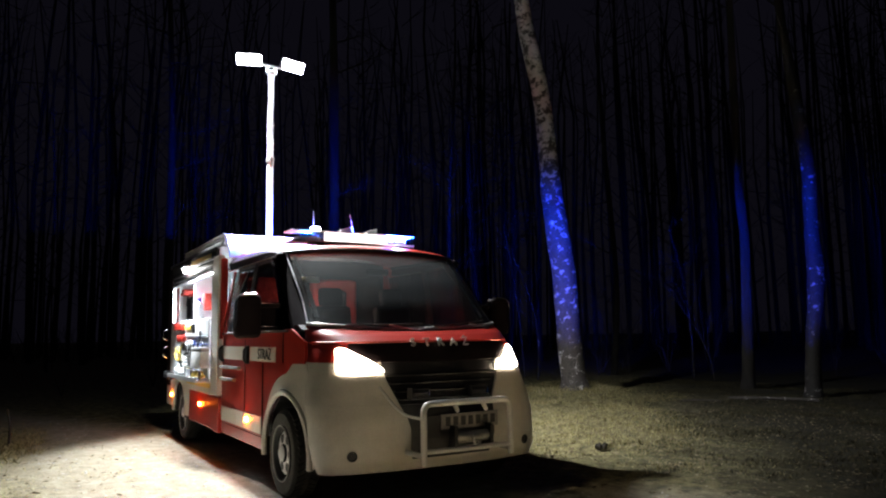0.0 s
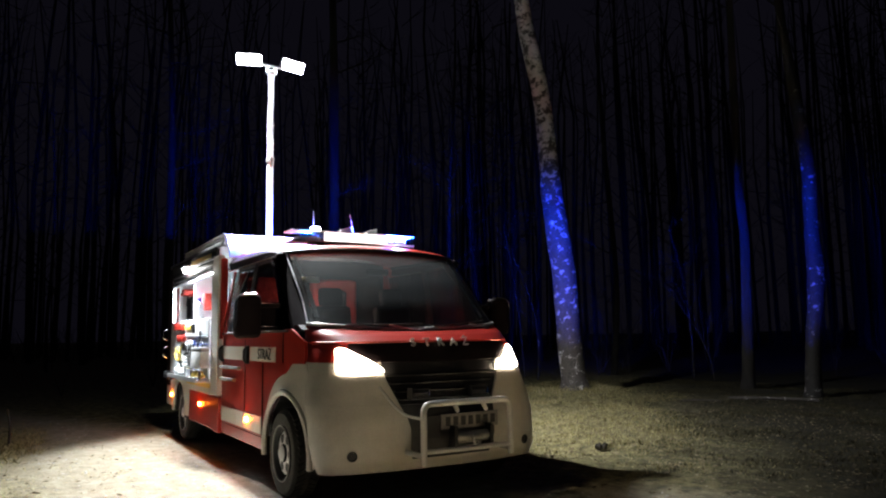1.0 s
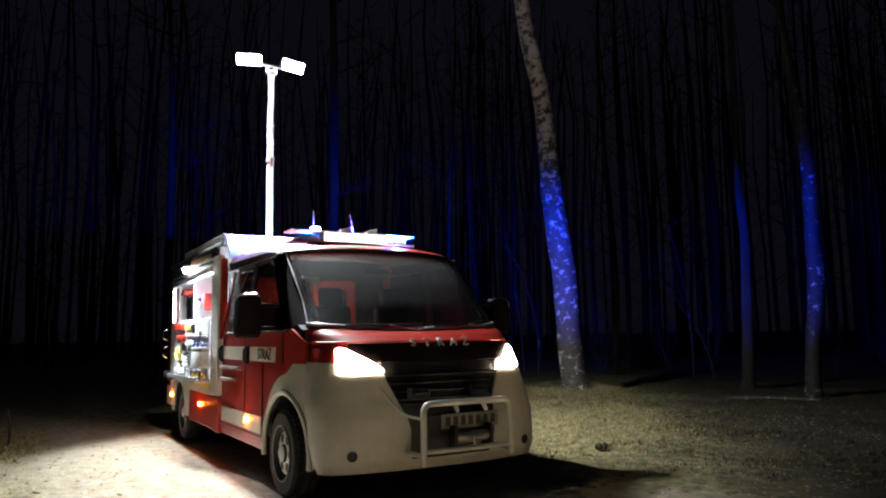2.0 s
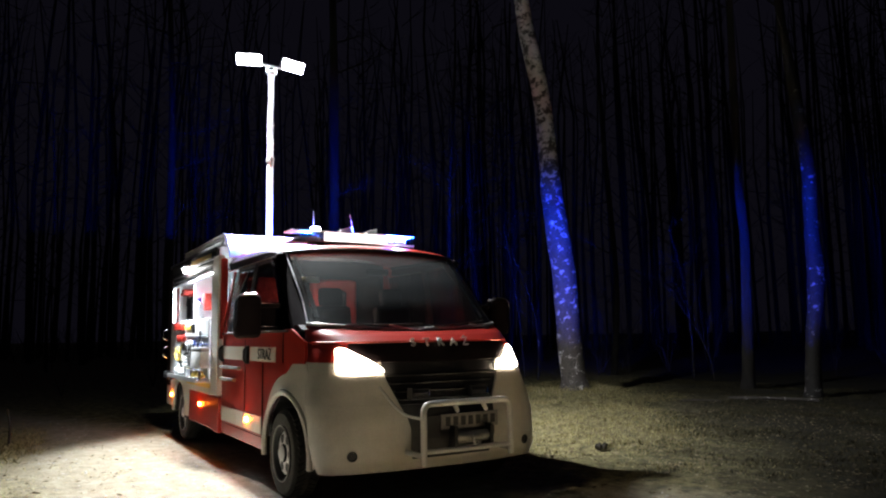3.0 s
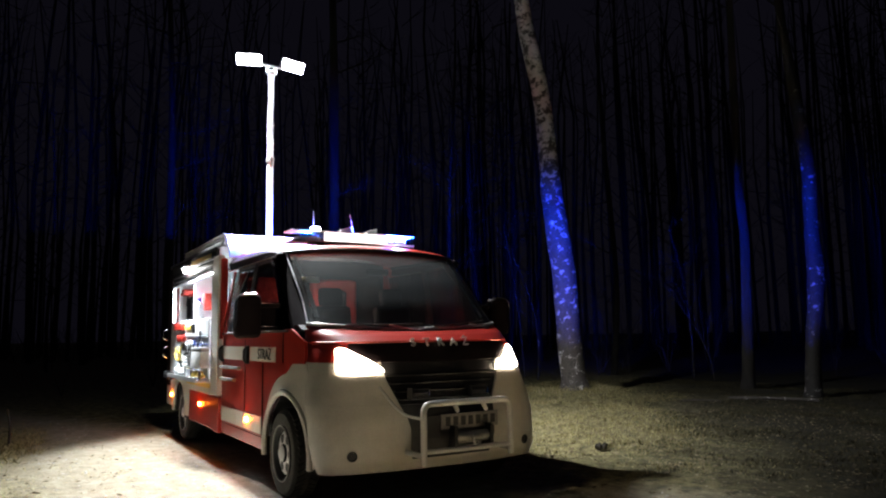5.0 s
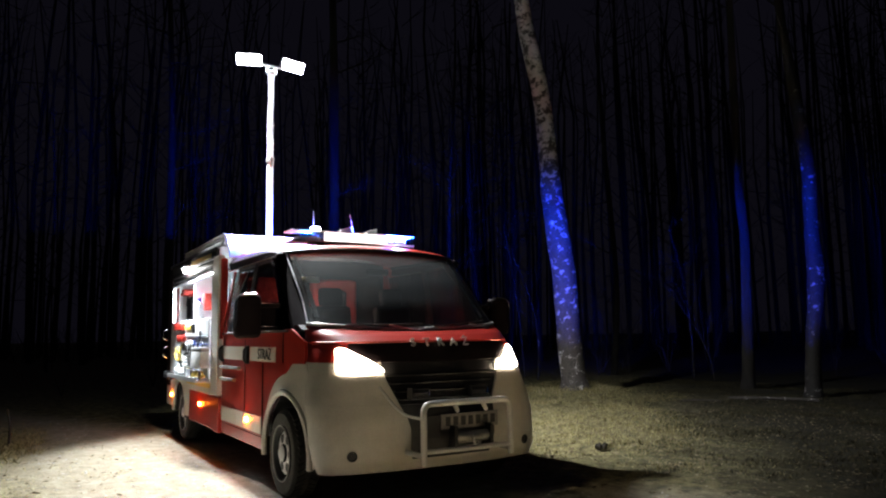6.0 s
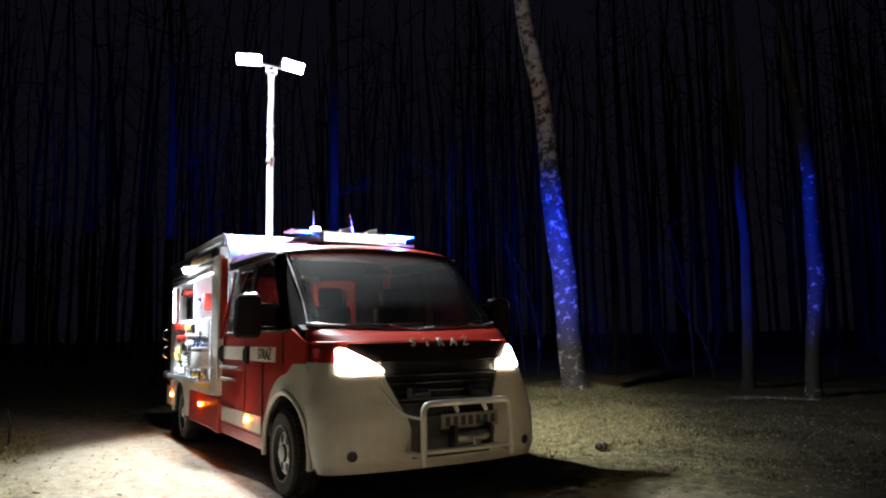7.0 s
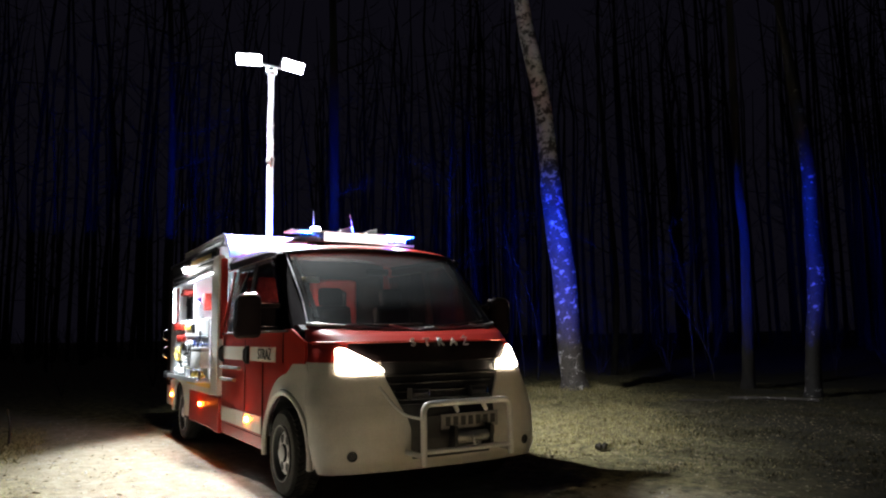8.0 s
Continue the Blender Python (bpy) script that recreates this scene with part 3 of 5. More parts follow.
def flanks():
    for sign in (-1, 1):
        polar_fender(sign)
        bm = flank(spread(0.51, 1.075, 5), spread(0.42, 1.06, 5), sign)
        grid_up = flank(spread(-0.01, 1.075, 8), spread(1.06, 1.315, 4), sign)
        tmp = bpy.data.meshes.new("tmp")
        grid_up.to_mesh(tmp)
        grid_up.free()
        bm.from_mesh(tmp)
        bpy.data.meshes.remove(tmp)
        door = part("front_door", bm, RED, van, "red cab door", True)
        part("crew_panel", flank(spread(1.085, 1.97, 6), spread(0.42, 1.315, 6), sign), RED, van, "red crew cab side panel", True)
        part("sill", flank(spread(0.50, 1.97, 6), spread(0.315, 0.415, 2), sign, 0.006), RED, van, "red sill", True)
        part("lower_stripe", flank(spread(0.53, 1.95, 8), spread(0.44, 0.585, 2), sign, 0.007), REFLECT, van, "pale reflective stripe")
        part("door_stripe", flank(spread(0.15, 0.90, 6), spread(1.068, 1.195, 2), sign, 0.007), REFLECT, van, "pale reflective band with dark lettering")
        part("crew_stripe", flank(spread(1.12, 1.90, 5), spread(1.065, 1.195, 2), sign, 0.007), REFLECT, van, "pale reflective band")
        for y in (0.985, 1.925):
            bm = bmesh.new()
            box(bm, (sign * 1.037, y, 1.12), (0.03, 0.085, 0.17), 0.012)
            well = part("handle_well", bm, BLACK, van, "", True)
            bm = bmesh.new()
            tube(bm, rounded([(sign * 1.05, y - 0.02, 1.19), (sign * 1.075, y - 0.02, 1.17), (sign * 1.075, y - 0.02, 1.07), (sign * 1.05, y - 0.02, 1.05)], 0.02), 0.012, 8)
            part("door_handle", bm, BLACK, well, "black pull handle", True)
        # glazing
        zs = spread(1.335, 1.965, 5)
        bm = bmesh.new()
        grid(bm, [[(sign * (side_x(y, z) - 0.006), y, z) for y in spread(-0.12 + (z - 1.335) * 0.78, 1.03, 6)] for z in zs])
        thick(bm, 0.006)
        part("door_window", bm, GLASS, van, "tinted door window")
        part("crew_window", flank(spread(1.13, 1.93, 4), zs, sign, -0.008), GLASS, van, "tinted crew window")
        part("door_post", flank([1.03, 1.085, 1.13], spread(1.315, 1.985, 5), sign, 0.002), BLACK, van)
        part("rear_post", flank([1.92, 1.98], spread(1.315, 1.985, 5), sign, 0.002), RED, van)
        bm = bmesh.new()
        tube(bm, [(sign * (side_x(y, 1.325) + 0.006), y, 1.325) for y in spread(-0.1, 1.95, 10)], 0.011, 6)
        part("waist_seal", bm, BLACK, van)
        # door seams
        for y, z0, z1 in ((1.08, 0.42, 1.31), (-0.012, 1.07, 1.31), (0.505, 0.42, 1.05)):
            bm = bmesh.new()
            tube(bm, [(sign * (side_x(y, z) + 0.001), y, z) for z in spread(z0, z1, 6)], 0.004, 6)
            part("door_seam", bm, BLACK, van)
        # fill in the screen triangle
        bm = bmesh.new()
        prism(bm, [(-0.30, 1.335), (-0.02, 1.335), (-0.06, 1.375), (-0.20, 1.375)], sign * 0.90, sign * 0.955)
        part("screen_quarter", bm, GLOSS, van)
        # rub strip with a glint
        for z, y0, y1 in ((0.985, 1.22, 1.94), (0.865, 1.40, 1.95)):
            bm = bmesh.new()
            box(bm, (sign * 1.043, (y0 + y1) / 2, z), (0.05, y1 - y0, 0.034), 0.012)
            part("step_ledge", bm, DUST_SHADE, van, "dusty pale ledge on the crew cab side", True)
    m = Matrix.Translation((-1.041, 0.43, 1.128)) @ Matrix(((0, 0, -1, 0), (-1, 0, 0, 0), (0, 1, 0, 0), (0, 0, 0, 1)))
    text_part("lettering", "STRAŻ", 0.135, m, BLACK, van, "black lettering on the pale band")


def mirrors():
    for sign in (-1, 1):
        y = 0.18
        bm = bmesh.new()
        box(bm, (sign * 1.262, y, 1.453), (0.212, 0.14, 0.365), 0.055, seg=4)
        for v in bm.verts:
            if v.co.z > 1.5:
                v.co.x -= sign * 0.10 * max(0, (abs(v.co.x) - 1.20)) * (v.co.z - 1.5) / 0.13
        housing = part("wing_mirror", bm, GLOSS, van, "large black door mirror", True)
        bm = bmesh.new()
        box(bm, (sign * 1.262, y + 0.074, 1.50), (0.165, 0.008, 0.21), 0.003)
        part("mirror_glass", bm, MIRROR, housing)
        bm = bmesh.new()
        box(bm, (sign * 1.262, y + 0.074, 1.335), (0.165, 0.008, 0.08), 0.003)
        part("mirror_glass", bm, MIRROR, housing, "small wide-angle mirror glass")
        for z in (1.352, 1.545):
            bm = bmesh.new()
            box(bm, (sign * 1.075, y + 0.02, z), (0.20, 0.07, 0.036), 0.008)
            arm = part("mirror_arm", bm, GLOSS, housing, "", True)
            # Chrome strip added to draw the glint along the arm's top.
            bm = bmesh.new()
            box(bm, (sign * 1.075, y - 0.005, z + 0.020), (0.17, 0.02, 0.008), 0.003)
            part("arm_glint", bm, CHROME, arm, "chrome strip added for the glint on the arm")
        bm = bmesh.new()
        box(bm, (sign * 1.09, y + 0.03, 1.45), (0.15, 0.03, 0.17), 0.008)
        part("mirror_bracket", bm, GLOSS, housing)
        # Chrome edge added to draw the housing's highlight.
        bm = bmesh.new()
        tube(bm, rounded([(sign * 1.368, y - 0.05, 1.36), (sign * 1.372, y - 0.05, 1.56), (sign * 1.335, y - 0.05, 1.632), (sign * 1.20, y - 0.05, 1.641)], 0.05, 5), 0.010, 8)
        part("mirror_edge_glint", bm, CHROME, housing, "chrome edge added for the highlight round the mirror", True)


def wheels():
    for y in (0.0, 4.035):
        for sign in (-1, 1):
            wheel = new("wheel")
            wheel.parent = van
            cx = sign * 0.905
            bm = bmesh.new()
            lathe(bm, [(0.215, -0.10), (0.25, -0.112), (0.315, -0.110), (0.338, -0.085), (0.345, -0.04), (0.345, 0.04), (0.338, 0.085), (0.315, 0.110), (0.25, 0.112), (0.215, 0.10)], (cx, y, 0.345), "X", 48)
            for k in range(44):
                a = 2 * math.pi * k / 44
                for o, tw in ((-0.05, 0.5), (0.05, -0.5)):
                    m = Euler((a, 0, 0)).to_matrix().to_4x4() @ Euler((0, 0, tw)).to_matrix().to_4x4()
                    q = Euler((a, 0, 0)).to_matrix() @ Vector((o, 0, 0.346))
                    box(bm, Vector((cx, y, 0.345)) + q, (0.075, 0.026, 0.014), 0, m)
            part("tyre", bm, RUBBER, wheel, "dusty all-terrain tyre", True)
            bm = bmesh.new()
            o = sign
            lathe(bm, [(0.222, o * 0.100), (0.228, o * 0.112), (0.214, o * 0.114), (0.200, o * 0.085), (0.190, o * 0.020), (0.16, o * 0.035), (0.11, o * 0.075), (0.075, o * 0.080), (0.068, o * 0.105), (0.045, o * 0.118), (0.001, o * 0.120)], (cx, y, 0.345), "X", 40)
            rim = part("rim", bm, BLACK, wheel, "dark dusty wheel rim", True)
            bm = bmesh.new()
            tube(bm, [(cx + o * 0.114, y + 0.219 * math.cos(a), 0.345 + 0.219 * math.sin(a)) for a in spread(0, 2 * math.pi, 40)], 0.008, 6, False)
            part("rim_lip", bm, DUST_SHADE, wheel, "", True)
            bm = bmesh.new()
            lathe(bm, [(0.176, o * 0.060), (0.170, o * 0.078), (0.070, o * 0.088), (0.064, o * 0.112), (0.045, o * 0.124), (0.001, o * 0.126)], (cx, y, 0.345), "X", 32)
            part("wheel_centre", bm, WHITE, wheel, "pale wheel centre with dark holes", True)
            for k in range(6):
                a = 2 * math.pi * k / 6
                bm = bmesh.new()
                lathe(bm, [(0.001, 0.0), (0.034, 0.0), (0.040, -0.006)], (0, 0, 0), "X", 16)
                q = Vector((cx + o * 0.0870, y + 0.120 * math.cos(a), 0.345 + 0.120 * math.sin(a)))
                for v in bm.verts:
                    v.co.x *= o
                    v.co += q
                part("rim_hole", bm, BLACK, wheel)


def bull_bar():
    bm = bmesh.new()
    y = -1.25
    tube(bm, rounded([(-0.385, y, 0.36), (-0.385, y, 0.785), (0.365, y, 0.785), (0.365, y, 0.38)], 0.07, 6), 0.023, 14)
    bar = part("bull_bar", bm, TUBE, van, "silver painted tube bull bar", True)
    bm = bmesh.new()
    tube(bm, [(-0.385, y, 0.45), (0.365, y, 0.45)], 0.018, 12)
    part("cross_tube", bm, TUBE, bar, "", True)
    for x in (-0.13, 0.12):
        bm = bmesh.new()
        tube(bm, [(x, y + 0.005, 0.785), (x + 0.022, y + 0.02, 0.755), (x + 0.05, y + 0.03, 0.715)], [0.020, 0.018, 0.016], 10)
        part("bracket", bm, TUBE, bar, "", True)
    for x in (-0.385, 0.365):
        bm = bmesh.new()
        box(bm, (x, -1.11, 0.42), (0.03, 0.26, 0.035), 0.008)
        part("mount", bm, TUBE, bar)
    # winch in the opening
    bm = bmesh.new()
    tube(bm, [(0.0, -1.03, 0.50), (0.30, -1.03, 0.50)], 0.045, 16)
    winch = part("winch", bm, STEEL, van, "dark steel front winch drum", True)
    for x in (-0.01, 0.31):
        bm = bmesh.new()
        box(bm, (x, -1.02, 0.50), (0.03, 0.13, 0.18), 0.01)
        part("winch_cheek", bm, BLACK, winch)
    bm = bmesh.new()
    tube(bm, rounded([(0.13, -1.09, 0.52), (0.13, -1.11, 0.45), (0.17, -1.11, 0.43), (0.19, -1.10, 0.47)], 0.02), 0.010, 8)
    part("winch_hook", bm, TUBE, winch)
    bm = bmesh.new()
    tube(bm, rounded([(-0.60, -0.97, 0.905), (-0.53, -1.08, 0.765), (-0.45, -1.12, 0.695), (-0.385, -1.24, 0.68)], 0.05), 0.010, 8)
    part("brush_guard", bm, TUBE, bar, "bent side tube", True)


def markers():
    for sign in (-1, 1):
        for y, z in ((0.965, 0.53), (2.85, 0.535), (4.60, 0.54)):
            x = sign * (1.044 if y < 2 else 1.068)
            bm = bmesh.new()
            box(bm, (x, y, z), (0.018, 0.075 if y < 2 else 0.06, 0.04), 0.006)
            part("side_marker", bm, AMBER_GLOW if sign < 0 else AMBER, van, "lit amber side marker lamp" if sign < 0 else "unlit amber side marker lamp", True)


front_end()
headlamps()
windscreen()
cab_roof()
flanks()
mirrors()
wheels()
bull_bar()
markers()


def cab_interior():
    bm = bmesh.new()
    rows = []
    for y, z in ((-0.42, 1.345), (-0.20, 1.36), (0.02, 1.33), (0.10, 1.22), (0.12, 0.85)):
        rows.append([(x, y + 0.12 * (abs(x) / 0.86) ** 3, z - 0.02 * abs(x)) for x in spread(-0.87, 0.87, 14)])
    grid(bm, rows)
    thick(bm, 0.02)
    part("dashboard", bm, BLACK, van, "", True)
    bm = bmesh.new()
    pts = [(0.45 + 0.19 * math.cos(a), 0.30 - 0.08 * math.sin(a), 1.20 + 0.17 * math.sin(a)) for a in spread(0, 2 * math.pi, 28)]
    tube(bm, pts, 0.014, 8, False)
    part("steering_wheel", bm, BLACK, van, "", True)
    for x in (-0.62, -0.22, 0.45):
        bm = bmesh.new()
        box(bm, (x, 0.62, 0.86), (0.42, 0.48, 0.16), 0.05, seg=3)
        seat = part("seat", bm, DARKCLOTH, van, "cab seat with red trim", True)
        bm = bmesh.new()
        box(bm, (x, 0.90, 1.25), (0.40, 0.12, 0.66), 0.05, pose(0, 0, 0, -10), 3)
        part("backrest", bm, DARKCLOTH, seat, "", True)
        bm = bmesh.new()
        box(bm, (x, 0.97, 1.67), (0.24, 0.09, 0.18), 0.04, pose(0, 0, 0, -8), 3)
        part("headrest", bm, DARKCLOTH, seat, "", True)
    bm = bmesh.new()
    box(bm, (0, 2.01, 1.50), (1.72, 0.04, 1.30), 0.01)
    part("bulkhead", bm, DARKCLOTH, van)
    bm = bmesh.new()
    box(bm, (0.18, 1.90, 1.45), (0.54, 0.14, 0.94), 0.05, seg=3)
    crew = part("crew_seat", bm, SEAT, van, "bright red crew seat back", True)
    bm = bmesh.new()
    box(bm, (0.16, 1.80, 1.69), (0.26, 0.10, 0.20), 0.04, seg=3)
    part("crew_headrest", bm, DARKCLOTH, crew, "", True)
    bm = bmesh.new()
    box(bm, (-0.62, 1.92, 1.60), (0.34, 0.10, 0.66), 0.04, seg=3)
    part("crew_seat", bm, SEAT, van, "bright red crew seat back", True)
    bm = bmesh.new()
    box(bm, (0, 1.0, 0.60), (1.80, 2.0, 0.05), 0.01)
    part("cab_floor", bm, BLACK, van)
    bm = bmesh.new()
    box(bm, (0, 1.0, 0.42), (1.5, 2.9, 0.20), 0.03)
    part("chassis", bm, BLACK, van)
    bm = bmesh.new()
    box(bm, (0.0, 3.5, 0.52), (1.3, 2.9, 0.20), 0.03)
    part("chassis_rear", bm, BLACK, van)
    # Hidden lamp, added only to light the crew seat.
    bm = bmesh.new()
    box(bm, (-0.22, 1.04, 1.42), (0.16, 0.02, 0.06), 0.006)
    part("cab_fill_lamp", bm, glow("cab_fill_glow", (1.0, 0.80, 0.7), 130), van, "hidden lamp added behind a seat to light the crew seat")
    bm = bmesh.new()
    box(bm, (-0.05, 0.22, 1.86), (0.22, 0.03, 0.06), 0.02, seg=3)
    part("inside_mirror", bm, BLACK, van, "", True)
    bm = bmesh.new()
    box(bm, (-0.75, 0.08, 1.765), (0.16, 0.010, 0.05), 0.004)
    part("screen_sticker", bm, REFLECT, van, "pale sticker inside the windscreen")


cab_interior()


# ---- equipment body behind the cab ----
def body():
    W = 1.06
    def slab(name, c, s, mat, label="", bevel=0.012, parent=van):
        bm = bmesh.new()
        box(bm, c, s, bevel)
        return part(name, bm, mat, parent, label)
    slab("body_front_wall", (0.16, 2.06, 1.34), (1.72, 0.05, 1.94), RED, "red body front wall")
    slab("body_roof", (0, 3.53, 2.285), (2.10, 3.02, 0.05), WHITE, "white body roof")
    slab("body_floor", (0, 3.53, 0.765), (2.06, 3.0, 0.06), ALU)
    slab("body_rear_wall", (0, 5.02, 1.45), (2.10, 0.05, 1.64), RED, "red body rear wall")
    slab("partition", (-0.36, 3.53, 1.53), (0.04, 2.9, 1.46), INSIDE, "pale locker back wall")
    slab("flank_wall", (1.045, 3.53, 1.45), (0.05, 3.0, 1.66), RED, "red closed flank")
    slab("post_front", (-1.04, 2.15, 1.425), (0.07, 0.28, 1.49), CREAM, "cream corner post", 0.02)
    slab("post_front_edge", (-1.02, 2.0, 1.70), (0.07, 0.06, 0.86), RED, "red edge strip", 0.015)
    slab("post_rear", (-1.04, 4.86, 1.45), (0.06, 0.30, 1.60), GLOSS, "dark corner post", 0.015)
    slab("top_rail", (-1.045, 3.5, 2.21), (0.05, 2.6, 0.14), BLACK, "dark rail above the locker", 0.015)
    slab("band", (-1.05, 2.93, 0.735), (0.05, 1.28, 0.13), CREAM, "cream band below the locker")
    slab("band_tape", (-1.078, 2.93, 0.765), (0.006, 1.24, 0.05), YELLOW, "yellow reflective tape", 0.002)
    slab("skirt", (-1.035, 2.72, 0.49), (0.05, 1.50, 0.36), RED, "red lower skirt", 0.015)
    slab("skirt", (1.035, 2.72, 0.49), (0.05, 1.50, 0.36), RED, "red lower skirt", 0.015)
    slab("skirt_rear", (-1.035, 4.78, 0.56), (0.05, 0.46, 0.34), CREAM, "", 0.015)
    slab("skirt_front", (-1.045, 2.06, 0.42), (0.05, 0.22, 0.24), RED, "red lower skirt", 0.015)
    slab("rail_tape", (-1.074, 2.92, 2.20), (0.006, 1.05, 0.05), YELLOW, "yellow reflective tape", 0.002)
    slab("skirt_rear", (1.035, 4.78, 0.56), (0.05, 0.46, 0.34), CREAM, "", 0.015)
    slab("band", (1.05, 2.93, 0.735), (0.05, 1.28, 0.13), CREAM, "cream band below the flank")
    # rear arches
    for sign in (-1, 1):
        bm = bmesh.new()
        rows = []
        for k in range(21):
            a = radians(180 * k / 20)
            c, s = math.cos(a), math.sin(a)
            far = min(0.56 / abs(c) if abs(c) > 1e-6 else 9, 0.43 / s if s > 1e-6 else 9)
            rows.append([(sign * (1.06 + 0.02 * (1 - f)), 4.035 + r * c, 0.345 + r * s) for f, r in ((0, 0.405), (0.5, 0.435), (1, max(0.45, far)))])
        grid(bm, rows)
        thick(bm, 0.03)
        part("rear_wing", bm, CREAM, van, "white rear wheel arch", True)
        bm = bmesh.new()
        grid(bm, [[(sign * x, 4.035 + 0.43 * math.cos(a), 0.345 + 0.40 * math.sin(a)) for x in (1.03, 0.6)] for a in (radians(180 * k / 14) for k in range(15))])
        thick(bm, 0.01)
        part("rear_liner", bm, BLACK, van)
    # roof rack of aluminium rails
    rack = slab("roof_rack", (0, 2.10, 2.345), (2.02, 0.05, 0.11), WHITE, "bright aluminium roof rack with slatted sides", 0.008)
    # Added white panel, sloped so that the floods whiten the body's front edge.
    bm = bmesh.new()
    grid(bm, [[(x, y - 0.03 * math.cos(math.pi * x / 2.04), z) for x in spread(-1.0, 1.0, 16)] for y, z in ((2.07, 2.402), (2.02, 2.385), (1.95, 2.32), (1.89, 2.25), (1.87, 2.20), (1.87, 2.13))])
    thick(bm, 0.012)
    part("flood_catch_panel", bm, WHITE, rack, "white panel added ahead of the roof rack, sloped to catch the floodlight", True)
    for z in (2.33, 2.365, 2.40):
        slab("rail", (-1.0, 3.15, z), (0.035, 2.12, 0.024), WHITE, "", 0.005, rack)
        slab("rail", (1.0, 3.15, z), (0.035, 2.12, 0.024), WHITE, "", 0.005, rack)
    for y in (2.5, 3.0, 3.5, 4.0):
        slab("crossbar", (0, y, 2.36), (2.0, 0.05, 0.03), ALU, "", 0.005, rack)
    slab("deck", (0, 3.15, 2.395), (1.9, 2.05, 0.012), WHITE, "white roof deck", 0.003, rack)
    # lifted locker shutter, its guides and lamp strip
    bm = bmesh.new()
    tube(bm, [(-1.0, 2.32, 2.09), (-1.0, 4.70, 2.09)], 0.062, 16)
    shutter = part("roller_shutter", bm, BLACK, van, "rolled-up dark locker shutter", True)
    for k in range(7):
        a = radians(-100 + 26 * k)
        bm = bmesh.new()
        box(bm, (-1.0 - 0.063 * math.cos(a), 3.51, 2.09 + 0.063 * math.sin(a)), (0.006, 2.36, 0.012), 0.002)
        part("slat", bm, ALU if k in (2, 4) else BLACK, shutter)
    slab("shutter_bar", (-1.045, 3.51, 1.985), (0.03, 2.36, 0.035), ALU, "bright shutter pull bar", 0.008)
    for y in (2.34, 4.68):
        slab("shutter_guide", (-1.04, y, 1.40), (0.05, 0.04, 1.20), ALU, "", 0.006)
    slab("led_strip", (-1.01, 2.95, 2.022), (0.008, 0.8, 0.005), STRIP_GLOW, "lit white lamp strip over the locker", 0.003)
    for x, y in ((-0.97, 2.372), (-1.055, 4.648)):
        slab("guide_strip", (x, y, 1.40), (0.012, 0.010, 1.12), STRIP_GLOW, "lit white lamp strip along the shutter guide", 0.003)
    bm = bmesh.new()
    lathe(bm, [(0.001, -0.03), (0.024, -0.026), (0.030, 0.0), (0.027, 0.03), (0.001, 0.03)], (-1.09, 3.70, 2.135), "X", 20)
    lamp = part("scene_lamp", bm, WORK_GLOW, van, "lit round lamp above the locker", True)
    bm = bmesh.new()
    box(bm, (-1.10, 3.70, 2.19), (0.11, 0.20, 0.035), 0.01)
    box(bm, (-1.062, 3.70, 2.15), (0.03, 0.16, 0.11), 0.01)
    part("lamp_hood", bm, BLACK, lamp)
    # black folding hinge at the tray's rear end
    bm = bmesh.new()
    box(bm, (-1.14, 4.22, 0.80), (0.16, 0.34, 0.07), 0.02)
    tube(bm, rounded([(-1.08, 4.40, 0.83), (-1.19, 4.42, 0.85), (-1.21, 4.20, 0.84)], 0.04), 0.016, 8)
    part("tray_hinge", bm, BLACK, van, "black folding hinge of the tray", True)
    # locker fittings
    for y in (3.56, 4.52):
        slab("upright", (-0.80, y, 1.46), (0.42, 0.035, 1.30), WHITE, "white locker upright", 0.006)
    for y0, y1, z in ((2.36, 3.54, 1.50), (3.58, 4.50, 1.50)):
        slab("shelf", (-0.72, (y0 + y1) / 2, z), (0.60, y1 - y0, 0.025), WHITE, "white locker shelf", 0.005)
    slab("tray", (-1.10, 3.22, 0.815), (0.22, 1.68, 0.03), ALU, "pulled-out aluminium tray", 0.006)
    slab("tray_lip", (-1.215, 3.22, 0.825), (0.015, 1.68, 0.05), ALU, "bright tray edge", 0.006)
    slab("tool_board", (-1.075, 3.51, 1.17), (0.02, 2.26, 0.66), WHITE, "white tool board", 0.006)
    # rear corner grips
    for z in (1.10, 1.34):
        bm = bmesh.new()
        tube(bm, rounded([(-1.04, 4.98, z - 0.08), (-1.125, 4.98, z - 0.06), (-1.125, 4.98, z + 0.06), (-1.04, 4.98, z + 0.08)], 0.03), 0.013, 8)
        part("grab_handle", bm, CHROME, van, "bright grab handle", True)


body()


